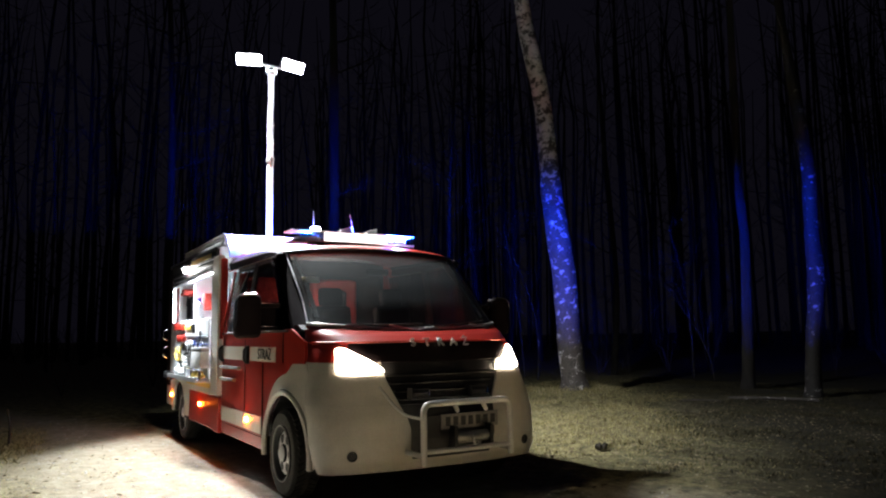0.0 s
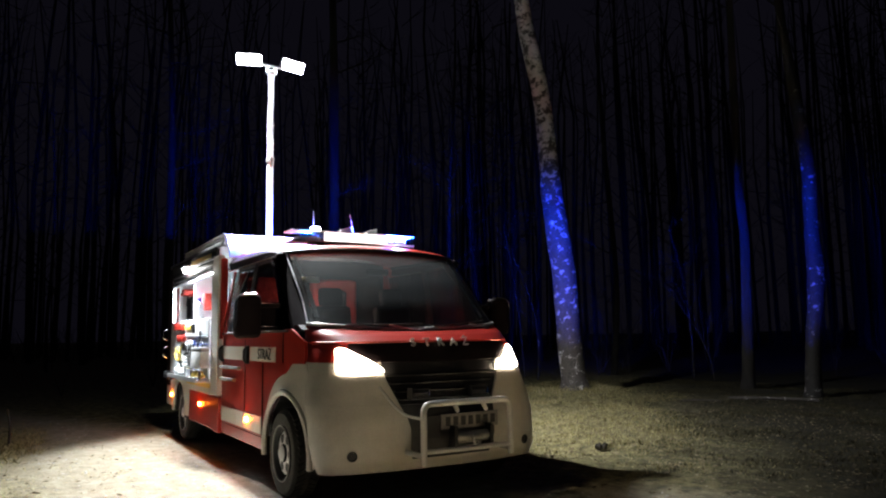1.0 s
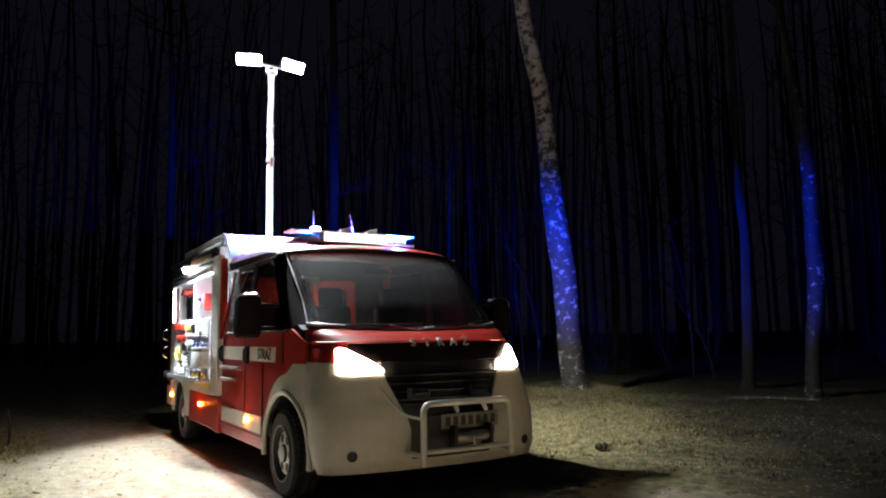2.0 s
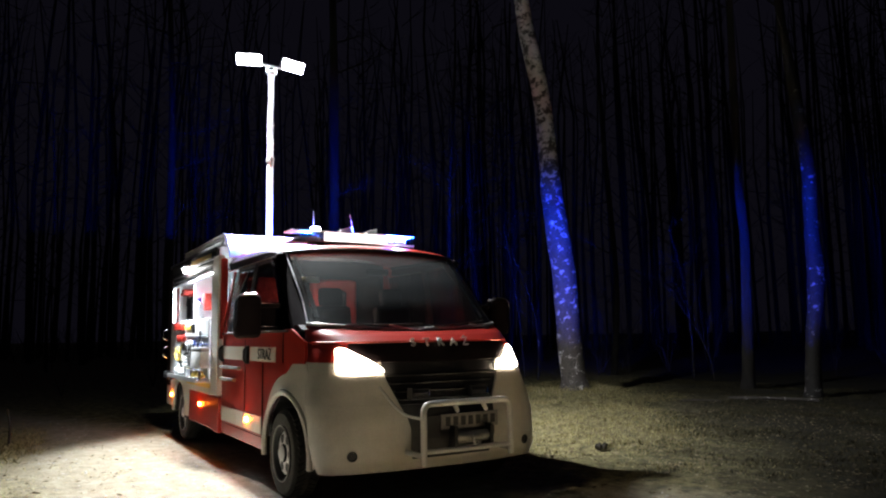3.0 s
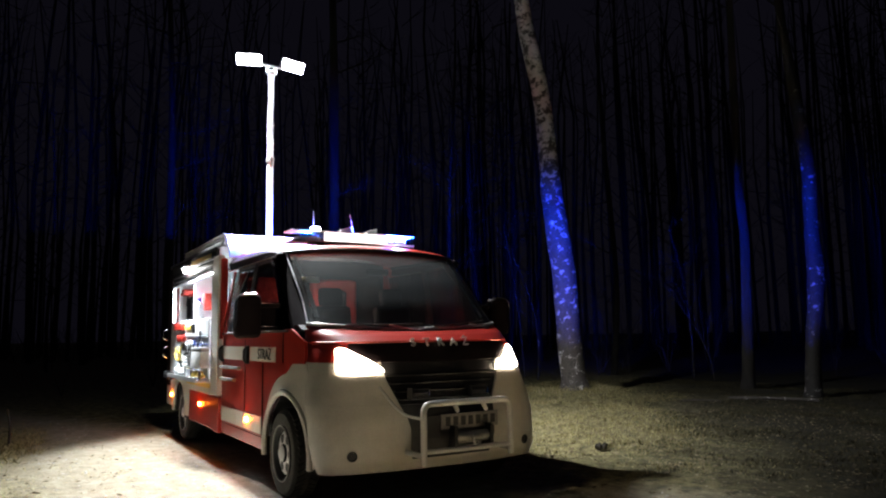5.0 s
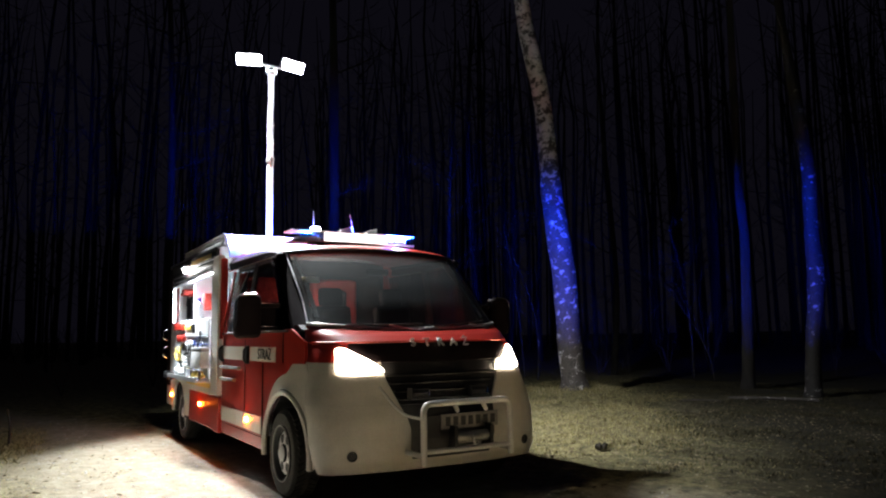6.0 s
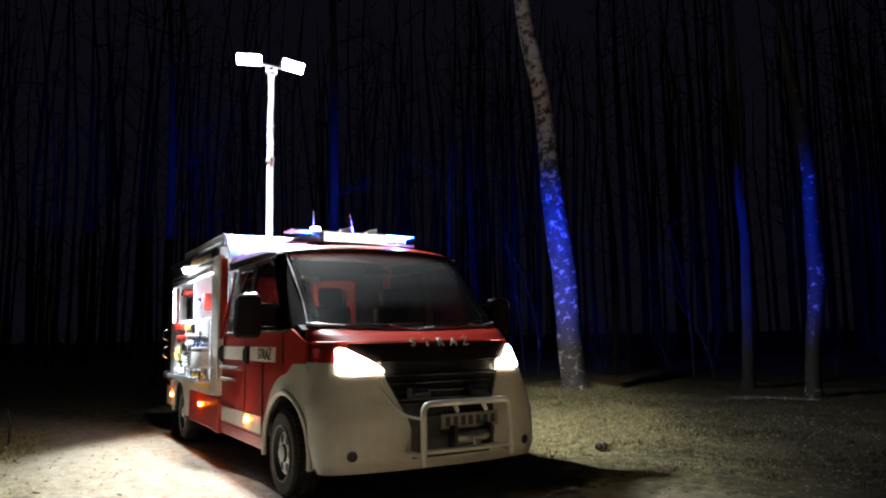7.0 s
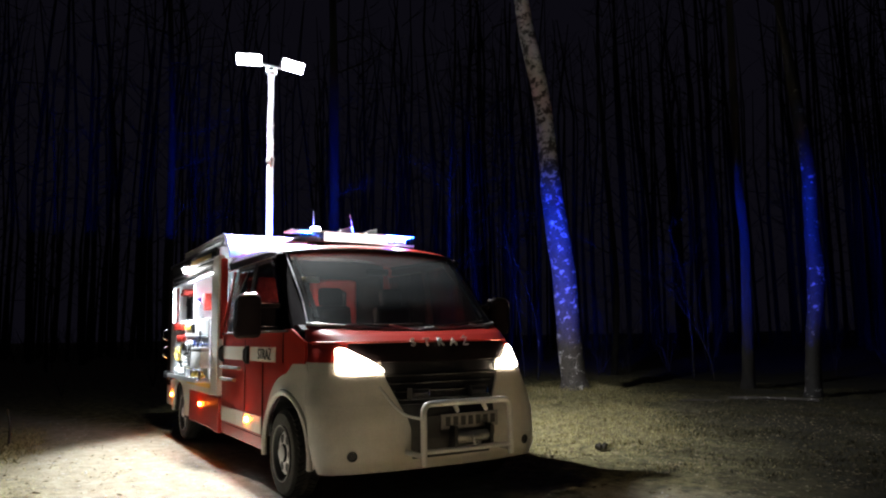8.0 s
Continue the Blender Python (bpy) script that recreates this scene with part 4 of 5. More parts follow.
# ---- mast and roof equipment ----
def mast():
    x, y = MAST
    bm = bmesh.new()
    lathe(bm, [(0.001, 2.20), (0.085, 2.20), (0.085, 2.235), (0.037, 2.25), (0.037, 3.345), (0.001, 3.345)], (x, y, 0), "Z", 24)
    m = part("light_mast", bm, WHITE, van, "raised white telescopic light mast", True)
    bm = bmesh.new()
    lathe(bm, [(0.001, 3.305), (0.046, 3.31), (0.048, 3.365), (0.035, 3.37), (0.035, 3.31)], (x, y, 0), "Z", 24)
    part("mast_collar", bm, ALU, m, "", True)
    bm = bmesh.new()
    lathe(bm, [(0.001, 3.32), (0.034, 3.32), (0.033, 4.39), (0.001, 4.39)], (x, y, 0), "Z", 24)
    part("mast_section", bm, WHITE, m, "", True)
    bm = bmesh.new()
    box(bm, (x, y, 4.40), (0.11, 0.08, 0.06), 0.02, seg=3)
    tube(bm, [(x - 0.045, y, 4.39), (x - 0.045, y, 4.47)], 0.025, 10)
    tube(bm, [(x + 0.045, y, 4.39), (x + 0.045, y, 4.47)], 0.025, 10)
    part("mast_head", bm, ALU, m, "", True)
    bm = bmesh.new()
    tube(bm, [(x - 0.25, y, 4.485), (x + 0.24, y, 4.475)], 0.018, 10)
    part("mast_yoke", bm, ALU, m, "", True)
    for fx, fy, fz, _, aim in FLOODS:
        turn = look((fx, fy, fz), aim)
        bm = bmesh.new()
        box(bm, (0, 0, 0), (0.29, 0.14, 0.08), 0.03, seg=4)
        for k in range(9):
            box(bm, (-0.11 + 0.0275 * k, 0, 0.05), (0.006, 0.10, 0.04))
        bmesh.ops.transform(bm, matrix=turn, verts=bm.verts[:])
        part("floodlight", bm, ALU, m, "lit rectangular floodlight head", True)
        bm = bmesh.new()
        box(bm, (0, 0, -0.043), (0.27, 0.12, 0.014), 0.006)
        bmesh.ops.transform(bm, matrix=turn, verts=bm.verts[:])
        part("flood_lens", bm, FLOOD_GLOW, m, "glaring white flood lens")


BAR_Y = 0.72
LAMP_X = {"left": -0.56, "right": 0.36}
BAR_Z = 2.176


def light_bar():
    bm = bmesh.new()
    box(bm, (-0.10, BAR_Y, BAR_Z), (1.29, 0.24, 0.022), 0.009)
    bar = part("light_bar", bm, WHITE, van, "white roof light bar with blue flashing ends", True)
    for x in (-0.45, 0.32):
        bm = bmesh.new()
        box(bm, (x, BAR_Y, BAR_Z - 0.03), (0.08, 0.16, 0.05), 0.012)
        part("bar_foot", bm, BLACK, bar)
    bm = bmesh.new()
    box(bm, (-0.10, BAR_Y, BAR_Z + 0.098), (1.30, 0.235, 0.014), 0.006)
    part("bar_lid", bm, WHITE, bar, "white lid of the light bar", True)
    bm = bmesh.new()
    box(bm, (-0.09, BAR_Y, BAR_Z + 0.05), (0.67, 0.20, 0.078), 0.01)
    part("bar_centre", bm, WHITE, bar, "white centre section", True)
    bm = bmesh.new()
    box(bm, (-0.09, BAR_Y - 0.104, BAR_Z + 0.050), (0.65, 0.010, 0.078), 0.003)
    part("sign_panel", bm, SIGN_GLOW, bar, "lit white front panel of the light bar")
    for side, x in LAMP_X.items():
        bm = bmesh.new()
        lathe(bm, [(0.106, BAR_Z + 0.043), (0.108, BAR_Z + 0.07), (0.102, BAR_Z + 0.089)], (x, BAR_Y, 0), "Z", 36)
        for v in bm.verts:
            v.co.x = x + (v.co.x - x) * 1.25
        ring = bmesh.new()
        lathe(ring, [(0.100, BAR_Z + 0.010), (0.110, BAR_Z + 0.012), (0.110, BAR_Z + 0.043), (0.100, BAR_Z + 0.043), (0.100, BAR_Z + 0.010)], (x, BAR_Y, 0), "Z", 36)
        for v in ring.verts:
            v.co.x = x + (v.co.x - x) * 1.25
        part("lens_ring", ring, WHITE, bar, "white ring under the lens", True)
        lens = part("flash_lens", bm, BLUE_LENS, bar, "clear blue flasher lens", True)
        bm = bmesh.new()
        lathe(bm, [(0.001, BAR_Z + 0.046), (0.030, BAR_Z + 0.046), (0.030, BAR_Z + 0.058), (0.001, BAR_Z + 0.058)], (x, BAR_Y, 0), "Z", 24)
        part("flash_tube", bm, BLUE_GLOW if side == "right" else BLUE_GLOW_STRONG, bar, "glaring blue flash tube")
    # white work lamp ahead of the bar
    bm = bmesh.new()
    box(bm, (-0.50, BAR_Y - 0.06, BAR_Z + 0.124), (0.10, 0.06, 0.034), 0.010)
    lamp = part("work_lamp", bm, BLACK, bar, "lit white work lamp", True)
    bm = bmesh.new()
    box(bm, (-0.50, BAR_Y - 0.093, BAR_Z + 0.124), (0.08, 0.008, 0.024), 0.003)
    part("work_lamp_lens", bm, WORK_GLOW, lamp)
    bm = bmesh.new()
    box(bm, (0.34, BAR_Y - 0.150, BAR_Z + 0.055), (0.10, 0.05, 0.036), 0.010)
    lamp = part("work_lamp", bm, BLACK, bar, "lit white work lamp", True)
    bm = bmesh.new()
    box(bm, (0.34, BAR_Y - 0.178, BAR_Z + 0.055), (0.08, 0.006, 0.024), 0.002)
    part("work_lamp_lens", bm, WORK_GLOW, lamp)
    # two wedge shaped horns
    for x in (-0.17, 0.10):
        bm = bmesh.new()
        prism(bm, [(BAR_Y - 0.08, BAR_Z + 0.11), (BAR_Y + 0.10, BAR_Z + 0.11), (BAR_Y + 0.10, BAR_Z + 0.125), (BAR_Y - 0.08, BAR_Z + 0.165)], x - 0.075, x + 0.045)
        for v in bm.verts:
            if v.co.x < x and v.co.z > BAR_Z + 0.12:
                v.co.z -= 0.035
        part("roof_horn", bm, WHITE, bar, "white wedge shaped horn")
    for base, tip in (((-0.25, 1.37, 2.20), (-0.25, 1.37, 2.60)), ((0.25, 1.37, 2.20), (0.16, 1.37, 2.60))):
        bm = bmesh.new()
        tube(bm, [base, (Vector(base) + Vector(tip)) / 2, tip], [0.007, 0.005, 0.003], 8)
        lathe(bm, [(0.001, base[2]), (0.03, base[2]), (0.015, base[2] + 0.03), (0.001, base[2] + 0.035)], (base[0], base[1], 0), "Z", 12)
        part("aerial", bm, WHITE, van, "thin whip aerial")


mast()
light_bar()


# ---- flash shutters (roof) and turning flash inserts (grille) ----
def flash_shutters():
    made = {}
    for side, x in LAMP_X.items():
        bm = bmesh.new()
        lathe(bm, [(0.050, 0.0), (0.050, 0.078), (0.046, 0.078), (0.046, 0.0), (0.050, 0.0)], (0, 0, 0), "Z", 28)
        ob = part("flash_shutter", bm, BLACK, van, "dark shutter sleeve round the flash tube")
        ob.location = (x, BAR_Y, BAR_Z + 0.0115)
        made[side] = ob
    return made


GRILLE_LAMPS = {"left": (-0.285, -1.0, 0.845), "right": (0.235, -1.0, 0.845)}


def grille_flashers():
    made = {}
    for side, c in GRILLE_LAMPS.items():
        bm = bmesh.new()
        w, h, d, t = 0.15, 0.075, 0.085, 0.008
        box(bm, Vector(c) + Vector((0, d / 2, 0)), (w, t, h))
        for s in (-1, 1):
            box(bm, Vector(c) + Vector((0, 0, s * h / 2)), (w, d, t))
            box(bm, Vector(c) + Vector((s * w / 2, 0, 0)), (t, d, h))
            box(bm, Vector(c) + Vector((0, -0.0335, s * 0.0305)), (w, 0.018, 0.013))
        part("grille_flasher", bm, BLACK, van, "small blue flasher on the grille")
        bm = bmesh.new()
        # drum, lit on its front half
        n, r = 16, 0.0305
        grid(bm, [[(x, -r * math.sin(math.pi * k / n), r * math.cos(math.pi * k / n)) for x in (-0.066, 0.066)] for k in range(3, n - 2)])
        ob = part("flash_insert", bm, BLUE_GLOW_LOW, van, "blue flash insert turning in its housing", True)
        ob.location = c
        bm = bmesh.new()
        arc = [(0.0325 * math.sin(math.pi * k / n), 0.0325 * math.cos(math.pi * k / n)) for k in range(n + 1)]
        prism(bm, [(-0.006, -0.0325)] + arc[::-1] + [(-0.006, 0.0325)], -0.069, 0.069)
        part("insert_back", bm, BLACK, ob)
        made[side] = ob
    return made


shutters, inserts = flash_shutters(), grille_flashers()

# ---- trees ----
def trunk_mesh(bm, pts, radii, seg=18, rough=0.05, seed=0):
    """A trunk through points, finely stepped, with an uneven skin and a flared foot."""
    pts = [Vector(q) for q in pts]
    fine, rad = [], []
    for i in range(len(pts) - 1):
        a, b = pts[max(i - 1, 0)], pts[i]
        c, d = pts[i + 1], pts[min(i + 2, len(pts) - 1)]
        steps = max(3, int((c - b).length / 0.12))
        for k in range(steps):
            t = k / steps
            fine.append(0.5 * ((2 * b) + (c - a) * t + (2 * a - 5 * b + 4 * c - d) * t * t + (3 * b - a - 3 * c + d) * t ** 3))
            rad.append(radii[i] * (1 - t) + radii[i + 1] * t)
    fine.append(pts[-1])
    rad.append(radii[-1])
    rings = tube(bm, fine, rad, seg)
    for ring, q, r in zip(rings, fine, rad):
        for v in ring:
            d = v.co - q
            v.co = q + d * (1 + rough * noise.noise(Vector((v.co.x * 6, v.co.y * 6, v.co.z * 2.2 + seed))) + 0.6 * rough * noise.noise(v.co * 16))


def limb(bm, start, way, length, r, rng, depth):
    """A bent branch with smaller ones on it."""
    pts, q, w = [start], start.copy(), way.normalized()
    n = 5
    for k in range(n):
        w = (w + Vector((rng.uniform(-1, 1), rng.uniform(-1, 1), rng.uniform(-0.5, 0.9))) * 0.22).normalized()
        q = q + w * length / n
        pts.append(q.copy())
        if depth > 0 and k > 0:
            for _ in range(2):
                side = (w + Vector((rng.uniform(-1, 1), rng.uniform(-1, 1), rng.uniform(-0.6, 0.8))) * 0.9)
                limb(bm, q, side, length * rng.uniform(0.3, 0.55), r * 0.45, rng, depth - 1)
    tube(bm, pts, [r * (1 - 0.85 * k / n) for k in range(n + 1)], 5 if depth else 3, False)


def tree(name, label, pts, radii, mat, seed, limbs=9, low=0.75, reach=2.6):
    rng = random.Random(seed)
    base = Vector(pts[0])
    ob = thing(name, label, "tree", base)
    loc = [Vector(q) - base for q in pts]
    bm = bmesh.new()
    foot = [loc[0] - Vector((0, 0, 0.25)), loc[0], loc[0] + (loc[1] - loc[0]) * 0.22] + loc[1:]
    trunk_mesh(bm, foot, [radii[0] * 1.75, radii[0] * 1.38, radii[0] * 1.04] + list(radii[1:]), 20, 0.07, seed)
    part("trunk", bm, mat, ob, "", True)
    bm = bmesh.new()
    top = loc[-1]
    for k in range(limbs):
        f = low + (1 - low) * rng.random()
        i = min(len(loc) - 2, int(f * (len(loc) - 1)))
        u = f * (len(loc) - 1) - i
        q = loc[i].lerp(loc[i + 1], u)
        a = rng.uniform(0, 2 * math.pi)
        limb(bm, q, Vector((math.cos(a), math.sin(a), rng.uniform(0.2, 1.0))), rng.uniform(0.6, 1.0) * reach, radii[-1] * rng.uniform(0.25, 0.5), rng, 2)
    part("crown", bm, TWIG, ob, "bare branches")
    return ob


def trees():
    tree("birch_tree", "leaning silver birch with cracked black and white bark",
         [(7.04, 5.83, 0.12), (6.98, 5.88, 1.16), (6.94, 5.91, 2.33), (6.86, 5.98, 3.29), (6.77, 6.06, 4.39), (6.69, 6.12, 6.01), (6.55, 6.23, 7.16), (6.43, 6.33, 7.95), (6.36, 6.37, 8.61), (6.2, 6.5, 10.5), (6.1, 6.6, 13.0)],
         [0.255, 0.25, 0.255, 0.25, 0.225, 0.185, 0.19, 0.18, 0.165, 0.13, 0.06], BIRCH, 3, 10, 0.90)
    tree("forest_tree", "dark slender tree in the blue flash light",
         [(10.85, 4.59, 0), (10.89, 4.54, 1.59), (10.92, 4.5, 3.33), (10.89, 4.54, 4.36), (10.9, 4.53, 6.18), (10.92, 4.5, 8.86), (10.9, 4.5, 13.0)],
         [0.13, 0.115, 0.105, 0.095, 0.085, 0.07, 0.04], BARK, 7, 8, 0.8)
    tree("birch_tree", "crooked old birch with pale scars on dark bark",
         [(10.0, 2.55, 0), (10.04, 2.49, 1.1), (10.11, 2.39, 2.16), (10.1, 2.4, 3.24), (10.11, 2.38, 4.34), (10.04, 2.49, 5.71), (9.98, 2.58, 6.88), (9.95, 2.63, 7.84), (9.85, 2.7, 12.0)],
         [0.14, 0.135, 0.165, 0.135, 0.13, 0.11, 0.09, 0.08, 0.04], SCARRED, 11, 8, 0.85)


trees()


def woods():
    """Bare trunks of the wood behind: the nearer ones each a tree, the far ones together."""
    rng = random.Random(5)
    kinds = []
    for k in range(5):
        h = 13 + 2 * k
        bend = [Vector((0.12 * math.sin(k + j), 0.12 * math.cos(2 * k + j), h * j / 6)) for j in range(7)]
        bend[0] = Vector((0, 0, -0.05))
        r = 0.07 + 0.022 * k
        ob = thing("woodland_tree", "bare slender woodland tree standing in the dark", "tree", (0, 0, 0), "woodland trees")
        bm = bmesh.new()
        trunk_mesh(bm, [tuple(q) for q in bend], [r * (1.15 - 0.14 * j) for j in range(7)], 9, 0.06, k)
        part("trunk", bm, BARK, ob, "", True)
        bm = bmesh.new()
        for j in range(16):
            z = h * rng.uniform(0.22, 0.97)
            a = rng.uniform(0, 6.28)
            limb(bm, Vector((0, 0, z)), Vector((math.cos(a), math.sin(a), rng.uniform(0, 0.7))), rng.uniform(0.8, 2.2), r * 0.22, rng, 1)
        part("crown", bm, TWIG, ob, "bare branches")
        kinds.append(ob)
    # the ones that stand out, then the rest at random
    spots = [(8.7, 13.4), (13.2, 11.2), (12.6, 18.0), (1.3, 19.2), (5.2, 14.6)]
    while len(spots) < 56:
        a, d = rng.uniform(-42, 108), rng.uniform(24, 46)
        x, y = 0.5 + d * math.sin(radians(a)), 0.5 + d * math.cos(radians(a))
        if y < 0 or (a > 36 and d < 27) or any(math.hypot(x - p, y - q) < 1.2 for p, q in spots):
            continue
        spots.append((x, y))
    for i, (x, y) in enumerate(spots):
        m = pose(x, y, ground_height(x, y), rng.uniform(-2, 2), rng.uniform(-2, 2), rng.uniform(0, 360))
        if i < 5:
            kinds[i].matrix_basis = m
        else:
            copy_thing(kinds[i % 5], m)


woods()


def saplings():
    """Thin pale young birches in front of the wood."""
    for x, y, h, s in ((10.17, 11.78, 4.6, 1), (13.5, 8.36, 4.2, 2), (9.6, 10.4, 3.4, 3)):
        rng = random.Random(s)
        ob = thing("birch_sapling", "thin pale birch sapling at the edge of the wood", "sapling", (x, y, ground_height(x, y)), "saplings")
        pts = [Vector((0.10 * s * math.sin(k * 0.7) - 0.12 * k, 0, h * k / 5 - 0.03)) for k in range(6)]
        bm = bmesh.new()
        trunk_mesh(bm, [tuple(q) for q in pts], [0.036 - 0.005 * k for k in range(6)], 8, 0.05, s)
        part("trunk", bm, SCARRED, ob, "", True)
        bm = bmesh.new()
        for k in range(10):
            q = pts[2].lerp(pts[5], rng.random())
            w = rng.uniform(0, 6.28)
            limb(bm, q, Vector((math.cos(w), math.sin(w), 0.9)), rng.uniform(0.5, 1.1), 0.008, rng, 1)
        part("crown", bm, TWIG, ob, "bare twigs")


saplings()


def brushwood():
    """Bare thin undergrowth at the edge of the wood."""
    rng = random.Random(31)
    bm = bmesh.new()
    done = 0
    while done < 26:
        a, d = rng.uniform(-38, 100), rng.uniform(13, 26)
        x, y = 0.5 + d * math.sin(radians(a)), 0.5 + d * math.cos(radians(a))
        if x > 4 and y < 7.5 and x < 12 or (x < 3 and y < 11) or y < 0:
            continue
        base = Vector((x, y, ground_height(x, y) - 0.02))
        for _ in range(rng.randint(2, 4)):
            limb(bm, base, Vector((rng.uniform(-0.4, 0.4), rng.uniform(-0.4, 0.4), 1)), rng.uniform(1.0, 3.6), rng.uniform(0.008, 0.018), rng, 1)
        done += 1
    tagged(part("brushwood", bm, TWIG), "bare thin undergrowth at the edge of the wood", "bushes", kind="stuff")


brushwood()


def far_woods():
    """The dark mass of the wood further off."""
    rng = random.Random(77)
    bm = bmesh.new()
    for _ in range(620):
        a, d = rng.uniform(-48, 112), rng.uniform(44, 80)
        x, y = 0.5 + d * math.sin(radians(a)), 0.5 + d * math.cos(radians(a))
        h, r = rng.uniform(24, 36), rng.uniform(0.09, 0.20)
        tube(bm, [(x, y, -0.4), (x + rng.uniform(-0.4, 0.4), y, h * 0.35), (x + rng.uniform(-0.9, 0.9), y, h * 0.7), (x + rng.uniform(-1.4, 1.4), y, h)], [r, r * 0.75, r * 0.5, r * 0.2], 5, False)
        for _ in range(11):
            w = rng.uniform(0, 6.28)
            limb(bm, Vector((x, y, h * rng.uniform(0.12, 0.95))), Vector((math.cos(w), math.sin(w), rng.uniform(0.1, 1.2))), rng.uniform(2.0, 5.0), rng.uniform(0.02, 0.06), rng, 0)
        for _ in range(4):
            limb(bm, Vector((x + rng.uniform(-2, 2), y + rng.uniform(-2, 2), -0.4)), Vector((rng.uniform(-0.6, 0.6), rng.uniform(-0.6, 0.6), 1)), rng.uniform(1.0, 4.0), 0.05, rng, 0)
    tagged(part("far_woods", bm, BARK), "dark bare wood in the distance", "trees", kind="stuff")


far_woods()


# ---- grass, litter and small things ----
def grass():
    rng = np.random.default_rng(4)
    vs, fs = [], []

    def blade(x, y, h, lean, w):
        z = ground_height(x, y) - 0.005
        a = rng.uniform(0, 6.283)
        dx, dy = math.cos(a), math.sin(a)
        px, py = -dy * w, dx * w
        i = len(vs)
        vs.extend([(x - px, y - py, z), (x + px, y + py, z), (x + dx * lean * 0.5 + px * 0.7, y + dy * lean * 0.5 + py * 0.7, z + h * 0.7), (x + dx * lean * 0.5 - px * 0.7, y + dy * lean * 0.5 - py * 0.7, z + h * 0.7), (x + dx * lean * 1.3, y + dy * lean * 1.3, z + h)])
        fs.extend([(i, i + 1, i + 2, i + 3), (i + 3, i + 2, i + 4)])

    count = 0
    while count < 150000:
        x, y = rng.uniform(1.0, 12.5), rng.uniform(-3.5, 9.5)
        d = x + 0.42 * y - 1.75 + 0.9 * edge_noise(x * 3, y * 3)
        if d < rng.uniform(0, 1.2) or abs(x) < 1.15 and -0.8 < y < 5.2:
            continue
        clump = 0.5 + 0.45 * noise.noise(Vector((x * 2.6, y * 2.6, 9))) + 0.45 * noise.noise(Vector((x * 0.9, y * 0.9, 4)))
        if rng.uniform(0, 1) > 0.06 + 1.2 * max(0, clump) ** 2:
            continue
        h = rng.uniform(0.008, 0.042) * (0.4 + max(0, clump))
        blade(x, y, h * 1.3, rng.uniform(0.015, 0.075), rng.uniform(0.0018, 0.0042) * (1 + 0.05 * y if y > 0 else 1))
        count += 1
    straw = 0
    while straw < 9000:
        x, y = rng.uniform(1.4, 8.5), rng.uniform(-2.6, 6.5)
        if x + 0.42 * y - 2.0 + 0.9 * edge_noise(x * 3, y * 3) < 0 or rng.uniform(0, 1) > 0.35 + 0.9 * noise.noise(Vector((x * 1.6, y * 1.6, 2))):
            continue
        blade(x, y, rng.uniform(0.012, 0.03), rng.uniform(0.05, 0.12), rng.uniform(0.003, 0.006))
        straw += 1
    for _ in range(9000):
        x, y = -3.25 + rng.normal(0, 0.55), 4.8 + rng.normal(0, 0.8)
        if x > -2.62 + 0.10 * (y - 5) + 0.25 * edge_noise(x * 5, y * 5):
            continue
        blade(x, y, rng.uniform(0.015, 0.075), rng.uniform(0.05, 0.16), rng.uniform(0.003, 0.006))
    thin = 0
    while thin < 10000:
        x, y = rng.uniform(-4.6, -1.7), rng.uniform(0.2, 5.2)
        if rng.uniform(0, 1) > 0.9 * max(0, 0.25 - 0.42 * (x + 2.6) + 0.7 * noise.noise(Vector((x * 2.2, y * 2.2, 3)))):
            continue
        blade(x, y, rng.uniform(0.006, 0.028), rng.uniform(0.02, 0.07), rng.uniform(0.0015, 0.0035))
        thin += 1
    for _ in range(3000):
        a, r = rng.uniform(0, 6.283), abs(rng.normal(0.2, 0.7)) + 0.22
        x, y = 7.04 + r * math.cos(a), 5.83 + r * math.sin(a)
        blade(x, y, rng.uniform(0.02, 0.10) * (1.5 - 0.4 * min(r, 2)), rng.uniform(0.02, 0.10), rng.uniform(0.002, 0.0045))
    # Blades past the flood's reach go to the darkened copy.
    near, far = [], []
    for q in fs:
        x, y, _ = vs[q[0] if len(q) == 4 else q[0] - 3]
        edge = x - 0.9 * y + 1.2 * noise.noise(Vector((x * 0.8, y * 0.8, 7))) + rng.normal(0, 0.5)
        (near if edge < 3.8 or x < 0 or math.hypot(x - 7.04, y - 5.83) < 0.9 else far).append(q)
    for name, faces, mat, label in (("grass", near, GRASS, "short dry straw coloured grass beside the track"), ("turf", far, GRASS_DIMMED, "matted grass farther off, the flood's fall-off put into its colour")):
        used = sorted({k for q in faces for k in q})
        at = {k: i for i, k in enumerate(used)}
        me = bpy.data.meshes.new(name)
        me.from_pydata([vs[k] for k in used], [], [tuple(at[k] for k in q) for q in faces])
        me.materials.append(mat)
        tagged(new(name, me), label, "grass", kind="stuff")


grass()


